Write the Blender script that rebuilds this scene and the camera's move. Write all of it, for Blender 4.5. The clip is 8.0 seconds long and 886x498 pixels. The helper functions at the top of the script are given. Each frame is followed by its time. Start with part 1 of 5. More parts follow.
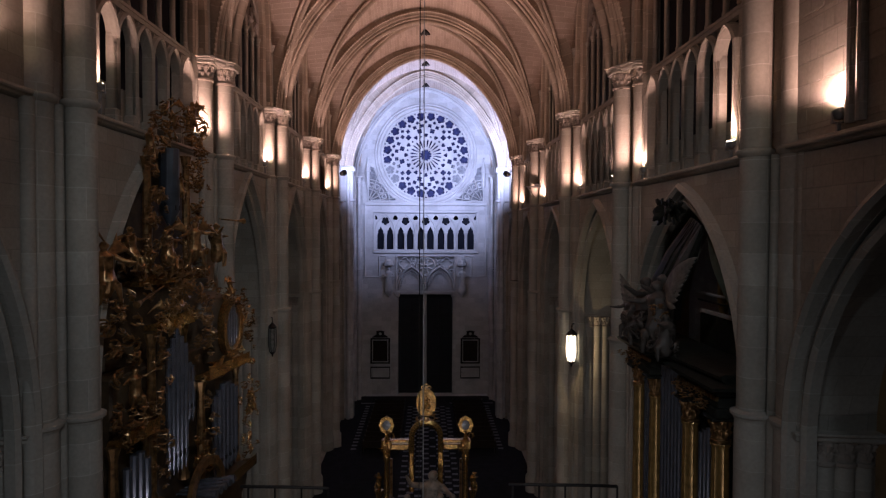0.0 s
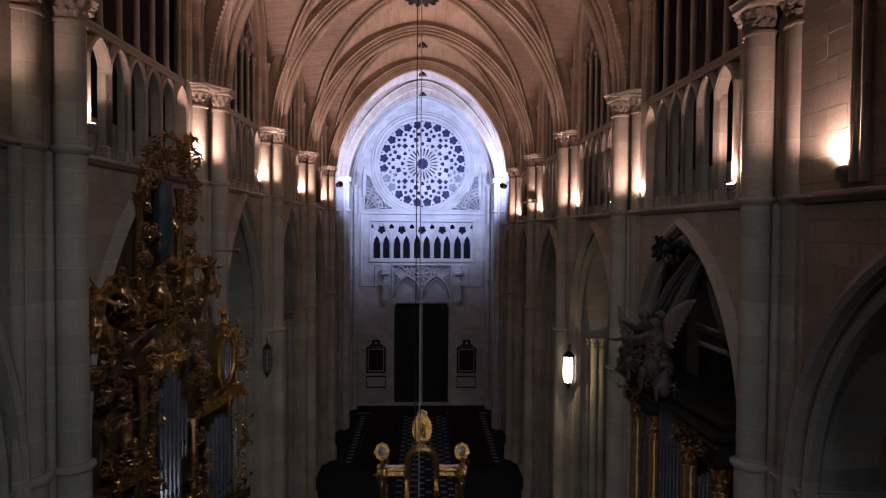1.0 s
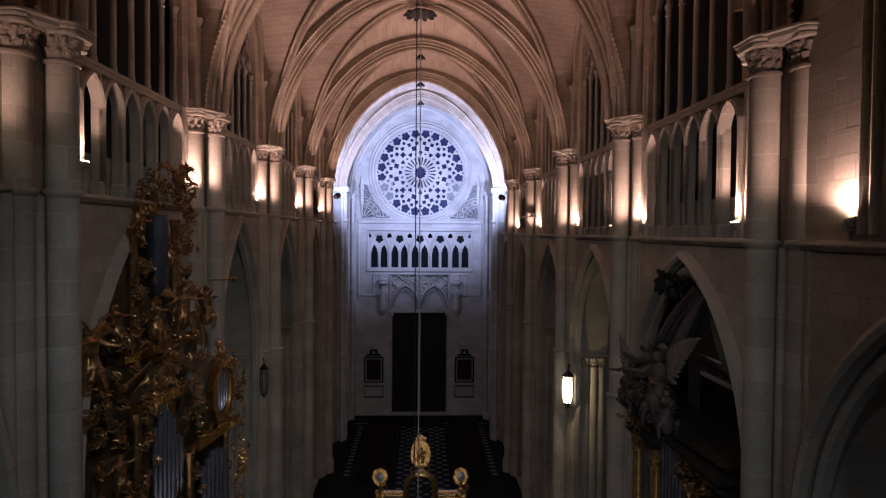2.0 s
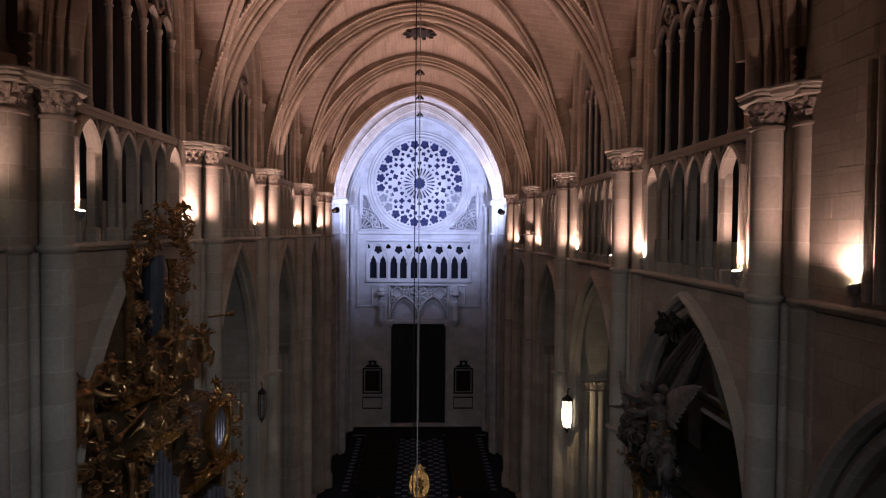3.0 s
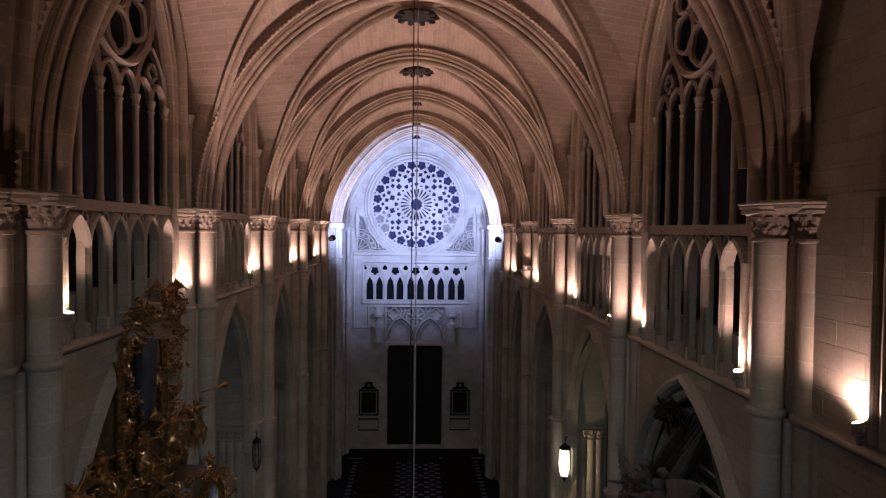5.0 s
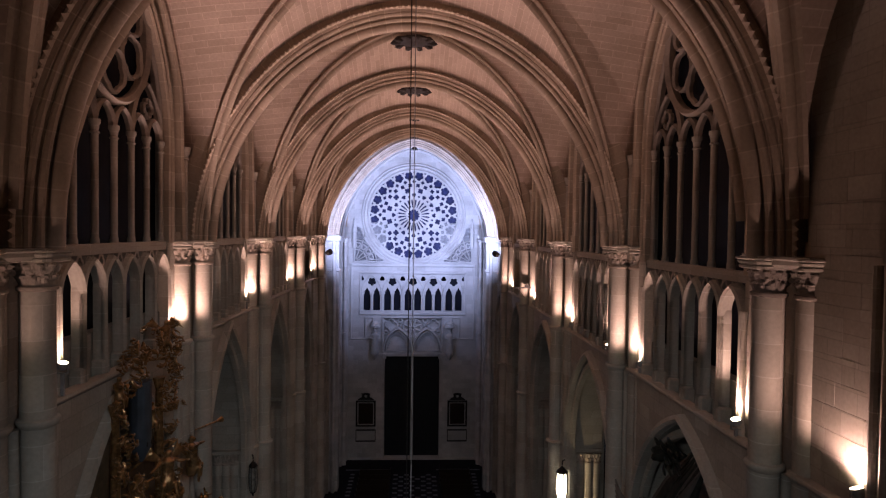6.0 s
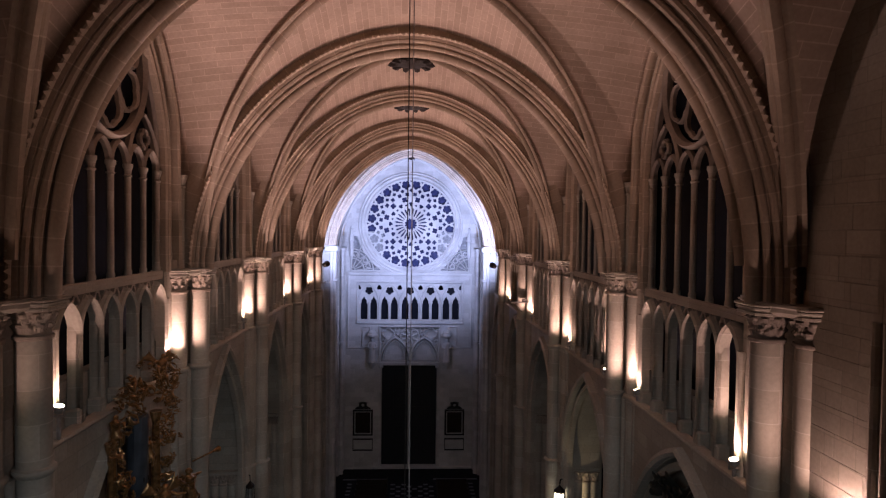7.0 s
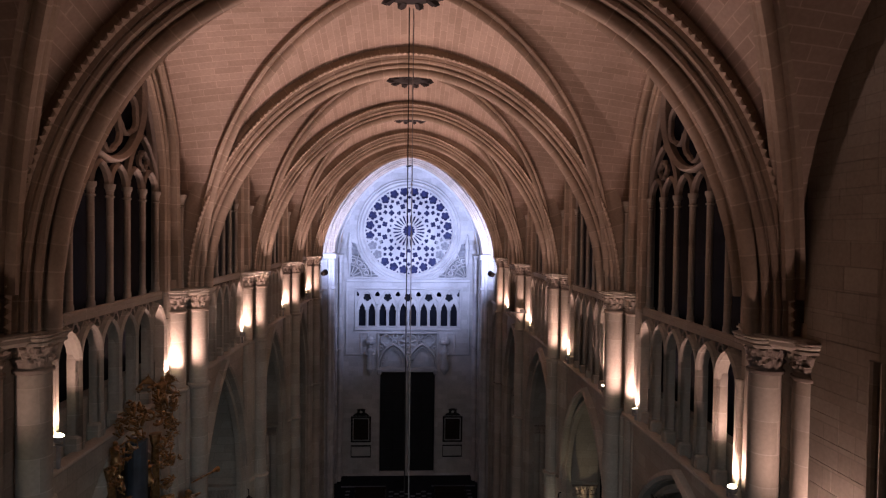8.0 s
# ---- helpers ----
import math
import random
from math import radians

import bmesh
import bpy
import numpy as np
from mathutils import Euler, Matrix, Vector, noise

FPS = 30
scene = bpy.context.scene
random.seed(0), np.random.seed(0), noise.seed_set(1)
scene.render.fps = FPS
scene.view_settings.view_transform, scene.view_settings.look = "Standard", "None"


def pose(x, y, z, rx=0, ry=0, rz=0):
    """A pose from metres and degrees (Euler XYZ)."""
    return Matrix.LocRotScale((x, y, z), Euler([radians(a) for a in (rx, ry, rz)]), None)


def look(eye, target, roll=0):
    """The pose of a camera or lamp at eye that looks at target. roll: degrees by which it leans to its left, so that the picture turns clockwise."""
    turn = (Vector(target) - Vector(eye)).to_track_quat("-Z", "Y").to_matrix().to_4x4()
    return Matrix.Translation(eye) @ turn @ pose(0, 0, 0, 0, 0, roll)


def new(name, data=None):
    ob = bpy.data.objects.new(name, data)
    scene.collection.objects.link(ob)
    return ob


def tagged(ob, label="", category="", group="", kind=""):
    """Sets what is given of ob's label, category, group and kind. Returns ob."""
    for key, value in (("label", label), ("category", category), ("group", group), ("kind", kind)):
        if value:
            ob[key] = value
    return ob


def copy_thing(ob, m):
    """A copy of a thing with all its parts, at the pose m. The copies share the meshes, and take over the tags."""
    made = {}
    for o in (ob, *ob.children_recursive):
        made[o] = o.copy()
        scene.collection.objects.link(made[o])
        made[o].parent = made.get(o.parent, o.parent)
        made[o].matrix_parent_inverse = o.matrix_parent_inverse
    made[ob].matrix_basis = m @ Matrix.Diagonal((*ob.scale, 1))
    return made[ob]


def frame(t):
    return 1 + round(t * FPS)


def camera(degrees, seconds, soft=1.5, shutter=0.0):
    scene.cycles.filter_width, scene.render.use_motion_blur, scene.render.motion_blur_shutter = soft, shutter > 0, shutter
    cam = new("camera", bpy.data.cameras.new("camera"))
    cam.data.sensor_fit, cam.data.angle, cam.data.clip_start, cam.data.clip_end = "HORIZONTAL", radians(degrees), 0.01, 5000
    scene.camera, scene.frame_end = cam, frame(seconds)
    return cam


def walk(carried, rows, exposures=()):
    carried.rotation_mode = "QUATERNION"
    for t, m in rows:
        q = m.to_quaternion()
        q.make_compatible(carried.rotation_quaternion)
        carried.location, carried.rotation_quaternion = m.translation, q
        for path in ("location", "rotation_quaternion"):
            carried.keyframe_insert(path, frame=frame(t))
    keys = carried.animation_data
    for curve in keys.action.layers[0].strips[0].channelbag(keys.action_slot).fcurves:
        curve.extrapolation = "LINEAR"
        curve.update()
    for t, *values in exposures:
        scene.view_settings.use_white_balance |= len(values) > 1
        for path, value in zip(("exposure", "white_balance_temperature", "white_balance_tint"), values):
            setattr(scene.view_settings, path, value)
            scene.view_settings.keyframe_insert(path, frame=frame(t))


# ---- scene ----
cam = camera(70.0, 8.0, soft=1.25)
ROWS = [
    (0, (0.182, 0.012, 15.918), (0.231, 2.011, 15.863), 0.2),
    (0.5, (0.153, 0.125, 16.427), (0.21, 2.124, 16.369), 0.2),
    (1, (0.169, 0.233, 16.878), (0.23, 2.232, 16.82), 0.4),
    (1.5, (0.13, 0.372, 17.254), (0.197, 2.37, 17.197), 0.4),
    (3, (0.116, 0.644, 18.748), (0.188, 2.642, 18.692), 0.5),
    (3.5, (0.114, 0.735, 19.242), (0.187, 2.733, 19.186), 0.6),
    (4, (0.113, 0.822, 19.805), (0.188, 2.82, 19.746), 0.6),
    (4.5, (0.105, 0.889, 20.331), (0.183, 2.886, 20.272), 0.6),
    (6, (0.106, 1.036, 21.853), (0.196, 3.033, 21.796), 0.7),
    (6.5, (0.083, 1.066, 22.278), (0.177, 3.063, 22.221), 0.7),
    (7, (0.071, 1.092, 22.704), (0.171, 3.089, 22.647), 0.7),
    (7.5, (0.054, 1.078, 23.001), (0.157, 3.075, 22.945), 0.7),
    (8, (0.026, 1.073, 23.284), (0.133, 3.069, 23.229), 0.7),
]
walk(cam, [(t, look(eye, aim, roll)) for t, eye, aim, roll in ROWS])

# ---- world and exposure ----
world = bpy.data.worlds.new("night")
scene.world = world
world.use_nodes = True
world.node_tree.nodes["Background"].inputs[0].default_value = (0.25, 0.32, 0.5, 1)
world.node_tree.nodes["Background"].inputs[1].default_value = 0.02

# ---- the plan: piers every BAY metres along y, the west wall at the end ----
BAY = 8.5           # the usual bay; real bays differ a little
PIERS = [4.1, 12.6, 21.4, 29.7, 38.4, 46.7]
MID_WEST = 54.05    # pilasters in the middle of the double west bay
WEST = 61.4
HALF = 6.8          # half span of the vault
WALL = 7.05         # face of the nave wall
CAPS = 21.42        # top of the capitals
SPRING = 21.43      # springing of the vault
RISE = 7.495
LEDGE_S, LEDGE_N = 17.5, 18.35
BANDZ = 12.25
ARC_C = (RISE ** 2 - HALF ** 2) / (2 * HALF)
ARC_R = HALF + ARC_C
DOME = 0.62         # rise of the crown of each bay above its arches


def vault_z(x):
    return SPRING + math.sqrt(max(0.0, ARC_R ** 2 - (min(abs(x), HALF) + ARC_C) ** 2))


# ---- geometry helpers ----
class Geo:
    def __init__(self):
        self.v, self.f, self.uv = [], [], []

    def add(self, v, f):
        n = len(self.v)
        self.v += [tuple(p) for p in v]
        self.f += [tuple(i + n for i in q) for q in f]
        return self

    def box(self, x0, x1, y0, y1, z0, z1, c=0.0):
        if c <= 0:
            v = [(x, y, z) for z in (z0, z1) for y in (y0, y1) for x in (x0, x1)]
            return self.add(v, [(0, 2, 3, 1), (4, 5, 7, 6), (0, 1, 5, 4), (2, 6, 7, 3), (0, 4, 6, 2), (1, 3, 7, 5)])
        ring = [(x0 + c, y0), (x1 - c, y0), (x1, y0 + c), (x1, y1 - c), (x1 - c, y1), (x0 + c, y1), (x0, y1 - c), (x0, y0 + c)]
        mx, my = (x0 + x1) / 2, (y0 + y1) / 2
        kx, ky = 1 - 2 * c / max(1e-4, x1 - x0), 1 - 2 * c / max(1e-4, y1 - y0)
        small = [(mx + (x - mx) * kx, my + (y - my) * ky) for x, y in ring]
        rings = [[(x, y, z0) for x, y in small], [(x, y, z0 + c) for x, y in ring], [(x, y, z1 - c) for x, y in ring], [(x, y, z1) for x, y in small]]
        return self.loft(rings, True)

    def loft(self, rings, caps=True, closed=True):
        n = len(rings[0])
        v = [p for r in rings for p in r]
        f = []
        for i in range(len(rings) - 1):
            for j in range(n if closed else n - 1):
                k = (j + 1) % n
                f.append((i * n + j, i * n + k, (i + 1) * n + k, (i + 1) * n + j))
        if caps:
            f.append(tuple(reversed(range(n))))
            f.append(tuple(range((len(rings) - 1) * n, len(rings) * n)))
        return self.add(v, f)

    def lathe(self, prof, x=0, y=0, z=0, seg=12, a0=0.0, a1=2 * math.pi, squash=1.0):
        full = abs(a1 - a0) > 6.28
        m = seg if full else seg + 1
        rings = [[(x + r * math.cos(a0 + (a1 - a0) * i / seg), y + squash * r * math.sin(a0 + (a1 - a0) * i / seg), z + h) for i in range(m)] for r, h in prof]
        return self.loft(rings, full, full)

    def sweep(self, path, prof, b, caps=True, closed=False):
        """Sweeps prof (outwards, sideways) along a path in the plane whose normal is b."""
        b = Vector(b).normalized()
        pts = [Vector(p) for p in path]
        rings = []
        n = len(pts)
        for i, p in enumerate(pts):
            if closed:
                t = (pts[(i + 1) % n] - pts[i - 1]).normalized()
            else:
                t = (pts[min(i + 1, n - 1)] - pts[max(i - 1, 0)]).normalized()
            o = b.cross(t)
            run = 0.0 if i == 0 else run + (p - pts[i - 1]).length
            self.uv += [(0.3 + 0.01 * k, run) for k in range(len(prof))]
            rings.append([tuple(p + o * u + b * w) for u, w in prof])
        if closed:
            rings.append(rings[0])
        return self.loft(rings, caps and not closed)

    def tube(self, path, r, seg=8):
        pts = [Vector(p) for p in path]
        rings = []
        for i, p in enumerate(pts):
            t = (pts[min(i + 1, len(pts) - 1)] - pts[max(i - 1, 0)]).normalized()
            u = t.orthogonal().normalized() if i == 0 else (u - t * u.dot(t)).normalized()
            w = t.cross(u)
            rr = r[i] if isinstance(r, (list, tuple)) else r
            rings.append([tuple(p + u * rr * math.cos(6.2832 * k / seg) + w * rr * math.sin(6.2832 * k / seg)) for k in range(seg)])
        return self.loft(rings)

    def plate(self, outer, holes, thick, at, u, v):
        """A pierced slab: outlines in (u, v) metres about the point at, thick along u x v."""
        bm = bmesh.new()
        edges = []
        for loop in [outer] + holes:
            vs = [bm.verts.new((p[0], p[1], 0)) for p in loop]
            edges += [bm.edges.new((vs[i], vs[(i + 1) % len(vs)])) for i in range(len(vs))]
        bmesh.ops.triangle_fill(bm, use_beauty=True, use_dissolve=False, edges=edges)
        bm.verts.index_update()
        pts = [tuple(q.co) for q in bm.verts]
        faces = [tuple(q.index for q in f.verts) for f in bm.faces]
        rim = [(e.verts[0].index, e.verts[1].index) for e in bm.edges if len(e.link_faces) == 1]
        bm.free()
        at, u, v = Vector(at), Vector(u), Vector(v)
        w = u.cross(v)
        n = len(pts)
        allv = [at + u * p[0] + v * p[1] for p in pts] + [at + u * p[0] + v * p[1] + w * thick for p in pts]
        fs = faces + [tuple(i + n for i in reversed(q)) for q in faces] + [(a, c, c + n, a + n) for a, c in rim]
        return self.add(allv, fs)

    def mesh(self, name, mat, angle=35):
        me = bpy.data.meshes.new(name)
        me.from_pydata(self.v, [], self.f)
        bm = bmesh.new()
        bm.from_mesh(me)
        bmesh.ops.recalc_face_normals(bm, faces=bm.faces)
        bm.to_mesh(me)
        bm.free()
        if len(self.uv) == len(self.v):
            layer = me.uv_layers.new(name="UVMap")
            for lp in me.loops:
                layer.data[lp.index].uv = self.uv[lp.vertex_index]
        me.materials.append(mat)
        me.polygons.foreach_set("use_smooth", [True] * len(me.polygons))
        me.set_sharp_from_angle(angle=radians(angle))
        return me


def part(name, geo, mat, parent=None, label="", angle=35):
    ob = new(name, geo.mesh(name, mat, angle) if isinstance(geo, Geo) else geo)
    ob.parent = parent
    if label:
        ob["label"] = label
    return ob


def thing(name, label, category, at=(0, 0, 0), group="", kind=""):
    ob = new(name)
    ob.empty_display_size = 0.2
    ob.location = at
    return tagged(ob, label, category, group, kind)


def fused(ob, voxel):
    """Melts the limbs of a carved figure into one body."""
    mod = ob.modifiers.new("fused", "REMESH")
    mod.mode, mod.voxel_size, mod.use_smooth_shade = "VOXEL", voxel, True
    return ob


def parch(half, rise, n=10, u0=0.0, v0=0.0):
    """A pointed arch from left foot to right foot."""
    c = (rise ** 2 - half ** 2) / (2 * half)
    r = half + c
    end = math.acos(max(-1, min(1, c / r)))
    left = [(c - r * math.cos(end * i / n), r * math.sin(end * i / n)) for i in range(n + 1)]
    pts = left + [(-a, b) for a, b in reversed(left[:-1])]
    return [(u0 + a, v0 + b) for a, b in pts]


def blunt_arch(half, rise, power, n, v0=0.0):
    """A built arch line from left foot to right foot; a power under 2 gives straight flanks and a sharp crown."""
    e = 2 / power
    left = [(-half * max(0.0, math.cos(math.pi / 2 * i / n)) ** e, rise * math.sin(math.pi / 2 * i / n) ** e) for i in range(n + 1)]
    return [(a, v0 + b) for a, b in left + [(-a, b) for a, b in reversed(left[:-1])]]


def lancet(u0, half, z0, zs, rise, n=6):
    return [(u0 - half, z0)] + parch(half, rise, n, u0, zs) + [(u0 + half, z0)]


def circle(u0, v0, r, n=16, ph=0.0):
    return [(u0 + r * math.cos(ph + 6.28319 * i / n), v0 + r * math.sin(ph + 6.28319 * i / n)) for i in range(n)]


def foil(u0, v0, r, lobes, ph=0.0, n=5, depth=0.3):
    """A foiled opening with that many round lobes."""
    out = []
    for i in range(lobes * n):
        a = 6.28319 * i / (lobes * n)
        k = 1 - depth * (1 - abs(math.sin(lobes * a / 2)) ** 0.7)
        out.append((u0 + r * k * math.cos(a + ph), v0 + r * k * math.sin(a + ph)))
    return out


# ---- materials ----
def nodes(name):
    m = bpy.data.materials.new(name)
    m.use_nodes = True
    t = m.node_tree
    return m, t, t.nodes["Principled BSDF"]


def link(t, a, b):
    t.links.new(a, b)


def stone(name, tone, dark, mode="wall", block=(0.75, 0.38), joint=0.012, rough=0.85, mortar=0.75, bump=0.25):
    """Coursed ashlar: mode 'wall' lays courses by height, 'uv' by the mesh's own layout, 'plain' has no joints."""
    m, t, p = nodes(name)
    N = t.nodes.new
    tc = N("ShaderNodeTexCoord")
    geo = N("ShaderNodeNewGeometry")
    rnd = N("ShaderNodeObjectInfo")
    big, fine = N("ShaderNodeTexNoise"), N("ShaderNodeTexNoise")
    big.inputs["Scale"].default_value, big.inputs["Detail"].default_value = 0.55, 5
    fine.inputs["Scale"].default_value, fine.inputs["Detail"].default_value = 14.0, 6
    link(t, geo.outputs["Position"], big.inputs["Vector"])
    link(t, geo.outputs["Position"], fine.inputs["Vector"])
    mix = N("ShaderNodeMix")
    mix.data_type = "RGBA"
    mix.inputs[6].default_value, mix.inputs[7].default_value = (*dark, 1), (*tone, 1)
    ramp = N("ShaderNodeMapRange")
    ramp.inputs[1].default_value, ramp.inputs[2].default_value = 0.35, 0.62
    link(t, big.outputs["Fac"], ramp.inputs[0])
    link(t, ramp.outputs[0], mix.inputs[0])
    col = mix.outputs[2]
    grain = N("ShaderNodeMix")
    grain.data_type, grain.blend_type = "RGBA", "MULTIPLY"
    grain.inputs[0].default_value = 0.35
    link(t, col, grain.inputs[6])
    link(t, fine.outputs["Fac"], grain.inputs[7])
    col = grain.outputs[2]
    height = fine.outputs["Fac"]
    if mode != "plain":
        br = N("ShaderNodeTexBrick")
        br.inputs["Scale"].default_value = 1.0
        br.inputs["Brick Width"].default_value, br.inputs["Row Height"].default_value = block
        br.inputs["Mortar Size"].default_value, br.inputs["Mortar Smooth"].default_value = joint, 0.3
        br.inputs["Color1"].default_value, br.inputs["Color2"].default_value = (1.04, 1.04, 1.04, 1), (0.82, 0.81, 0.79, 1)
        br.inputs["Mortar"].default_value = (mortar, mortar, mortar, 1)
        if mode == "uv":
            link(t, tc.outputs["UV"], br.inputs["Vector"])
        else:
            sep, com, add = N("ShaderNodeSeparateXYZ"), N("ShaderNodeCombineXYZ"), N("ShaderNodeMath")
            link(t, geo.outputs["Position"], sep.inputs[0])
            link(t, sep.outputs[0], add.inputs[0])
            link(t, sep.outputs[1], add.inputs[1])
            link(t, add.outputs[0], com.inputs[0])
            link(t, sep.outputs[2], com.inputs[1])
            link(t, com.outputs[0], br.inputs["Vector"])
        mul = N("ShaderNodeMix")
        mul.data_type, mul.blend_type = "RGBA", "MULTIPLY"
        mul.inputs[0].default_value = 0.9
        link(t, col, mul.inputs[6])
        link(t, br.outputs["Color"], mul.inputs[7])
        col = mul.outputs[2]
        sub = N("ShaderNodeMath")
        sub.operation = "MULTIPLY_ADD"
        sub.inputs[1].default_value = -0.6
        link(t, br.outputs["Fac"], sub.inputs[0])
        link(t, fine.outputs["Fac"], sub.inputs[2])
        height = sub.outputs[0]
    link(t, col, p.inputs["Base Color"])
    p.inputs["Roughness"].default_value = rough
    bp = N("ShaderNodeBump")
    bp.inputs["Strength"].default_value, bp.inputs["Distance"].default_value = bump, 0.03
    link(t, height, bp.inputs["Height"])
    link(t, bp.outputs[0], p.inputs["Normal"])
    return m


def plain(name, tone, rough=0.5, metal=0.0, scale=6.0, vary=0.35, bump=0.15, dist=0.02):
    m, t, p = nodes(name)
    N = t.nodes.new
    geo, no, mix = N("ShaderNodeNewGeometry"), N("ShaderNodeTexNoise"), N("ShaderNodeMix")
    no.inputs["Scale"].default_value, no.inputs["Detail"].default_value = scale, 6
    link(t, geo.outputs["Position"], no.inputs["Vector"])
    mix.data_type = "RGBA"
    mix.inputs[6].default_value = (*[c * (1 - vary) for c in tone], 1)
    mix.inputs[7].default_value = (*[min(1, c * (1 + vary)) for c in tone], 1)
    ramp = N("ShaderNodeMapRange")
    ramp.inputs[1].default_value, ramp.inputs[2].default_value = 0.3, 0.7
    link(t, no.outputs["Fac"], ramp.inputs[0])
    link(t, ramp.outputs[0], mix.inputs[0])
    link(t, mix.outputs[2], p.inputs["Base Color"])
    p.inputs["Roughness"].default_value, p.inputs["Metallic"].default_value = rough, metal
    bp = N("ShaderNodeBump")
    bp.inputs["Strength"].default_value, bp.inputs["Distance"].default_value = bump, dist
    link(t, no.outputs["Fac"], bp.inputs["Height"])
    link(t, bp.outputs[0], p.inputs["Normal"])
    return m


def glow(name, tone, strength):
    m, t, p = nodes(name)
    p.inputs["Base Color"].default_value = (*tone, 1)
    p.inputs["Emission Color"].default_value = (*tone, 1)
    p.inputs["Emission Strength"].default_value = strength
    return m


ASHLAR = stone("ashlar", (0.47, 0.42, 0.34), (0.36, 0.32, 0.26), bump=0.1)
SHAFT = stone("shaft_stone", (0.48, 0.43, 0.35), (0.37, 0.33, 0.27), block=(2.4, 0.62), joint=0.012, mortar=1.15, bump=0.12)
CARVED = stone("carved_stone", (0.42, 0.35, 0.28), (0.2, 0.165, 0.135), mode="plain", bump=0.6)
WEB = stone("vault_brick", (0.54, 0.42, 0.33), (0.45, 0.35, 0.27), mode="uv", block=(0.8, 0.2), joint=0.011, mortar=1.25, bump=0.04)
RIB = stone("rib_stone", (0.5, 0.4, 0.3), (0.38, 0.3, 0.22), mode="uv", block=(40.0, 0.52), joint=0.016, mortar=1.25)
PALE = stone("white_stone", (0.62, 0.6, 0.56), (0.5, 0.48, 0.45), block=(0.9, 0.45), joint=0.008, mortar=0.9, bump=0.12)
PALE_CARVED = stone("white_carved_stone", (0.62, 0.6, 0.56), (0.48, 0.46, 0.43), mode="plain")
# window glass; also the dark sheets and plates standing in for shade in openings
GLASS_AND_SHADE = plain("old_dark_glass_and_shade", (0.006, 0.007, 0.011), 0.45, 0.0, 3.0)
ROSE_GLASS = plain("blue_grey_glass", (0.03, 0.034, 0.085), 0.4, 0.0, 5.0)
GLASS_AND_SHADE.node_tree.nodes["Principled BSDF"].inputs["Specular IOR Level"].default_value = 0.18
for m in (GLASS_AND_SHADE, ROSE_GLASS):
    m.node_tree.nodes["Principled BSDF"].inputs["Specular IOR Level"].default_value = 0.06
GOLD = plain("gilding", (0.42, 0.235, 0.075), 0.24, 0.9, 14.0, 0.6, 0.7)
DARKWOOD = plain("dark_wood", (0.022, 0.014, 0.01), 0.5, 0.0, 8.0)
FIXTURE = plain("grey_painted_steel", (0.22, 0.21, 0.2), 0.5)
IRON = plain("dark_iron", (0.02, 0.018, 0.016), 0.55, 0.6)
BOSS = plain("dark_carved_boss", (0.012, 0.008, 0.006), 0.7)
PIPE = plain("tin_pipe", (0.33, 0.35, 0.41), 0.22, 0.85, 4.0, 0.2, 0.05)
LAMP = glow("lamp_lens", (1.0, 0.8, 0.55), 60)
COOL_LAMP = glow("cool_lamp_lens", (0.75, 0.82, 1.0), 12)
PAVING = plain("stone_paving", (0.1, 0.1, 0.11), 0.45, 0, 2.0)
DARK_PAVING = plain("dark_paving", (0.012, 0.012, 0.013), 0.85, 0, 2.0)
STATUE = plain("grey_statue_stone", (0.055, 0.043, 0.034), 0.6, 0.0, 7.0, 0.3, 0.4)
GROUP_STONE = plain("brown_group_stone", (0.17, 0.125, 0.09), 0.6, 0.0, 6.0, 0.5, 0.5)
GREENWOOD = plain("green_black_painted_wood", (0.02, 0.02, 0.016), 0.5, 0.0, 6.0, 0.5)
DIMGOLD = plain("tarnished_gilding", (0.27, 0.15, 0.06), 0.3, 0.75, 8.0, 0.6, 0.5)
CASEWOOD = plain("brown_carved_case_wood", (0.06, 0.036, 0.018), 0.45, 0.0, 5.0, 0.5, 0.4)
GILT = plain("gilt_column", (0.36, 0.215, 0.07), 0.3, 0.5, 6.0, 0.35, 0.2)
CREAM_GLASS = glow("lit_lantern_glass", (1.0, 0.9, 0.72), 3.2)
OLD_PANE = plain("lantern_glass", (0.2, 0.2, 0.18), 0.2, 0.0)
CABLE = plain("grey_cable", (0.25, 0.24, 0.23), 0.6, 0.2)
BRONZE = plain("dark_bronze_door", (0.007, 0.007, 0.009), 0.6, 0.2, 3.0)

for m in (DARK_PAVING, DARKWOOD, GREENWOOD):
    m.node_tree.nodes["Principled BSDF"].inputs["Specular IOR Level"].default_value = 0.1

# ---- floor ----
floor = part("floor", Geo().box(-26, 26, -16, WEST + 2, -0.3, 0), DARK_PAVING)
tagged(floor, "dark stone floor of the nave and aisles", "floor", kind="structure")


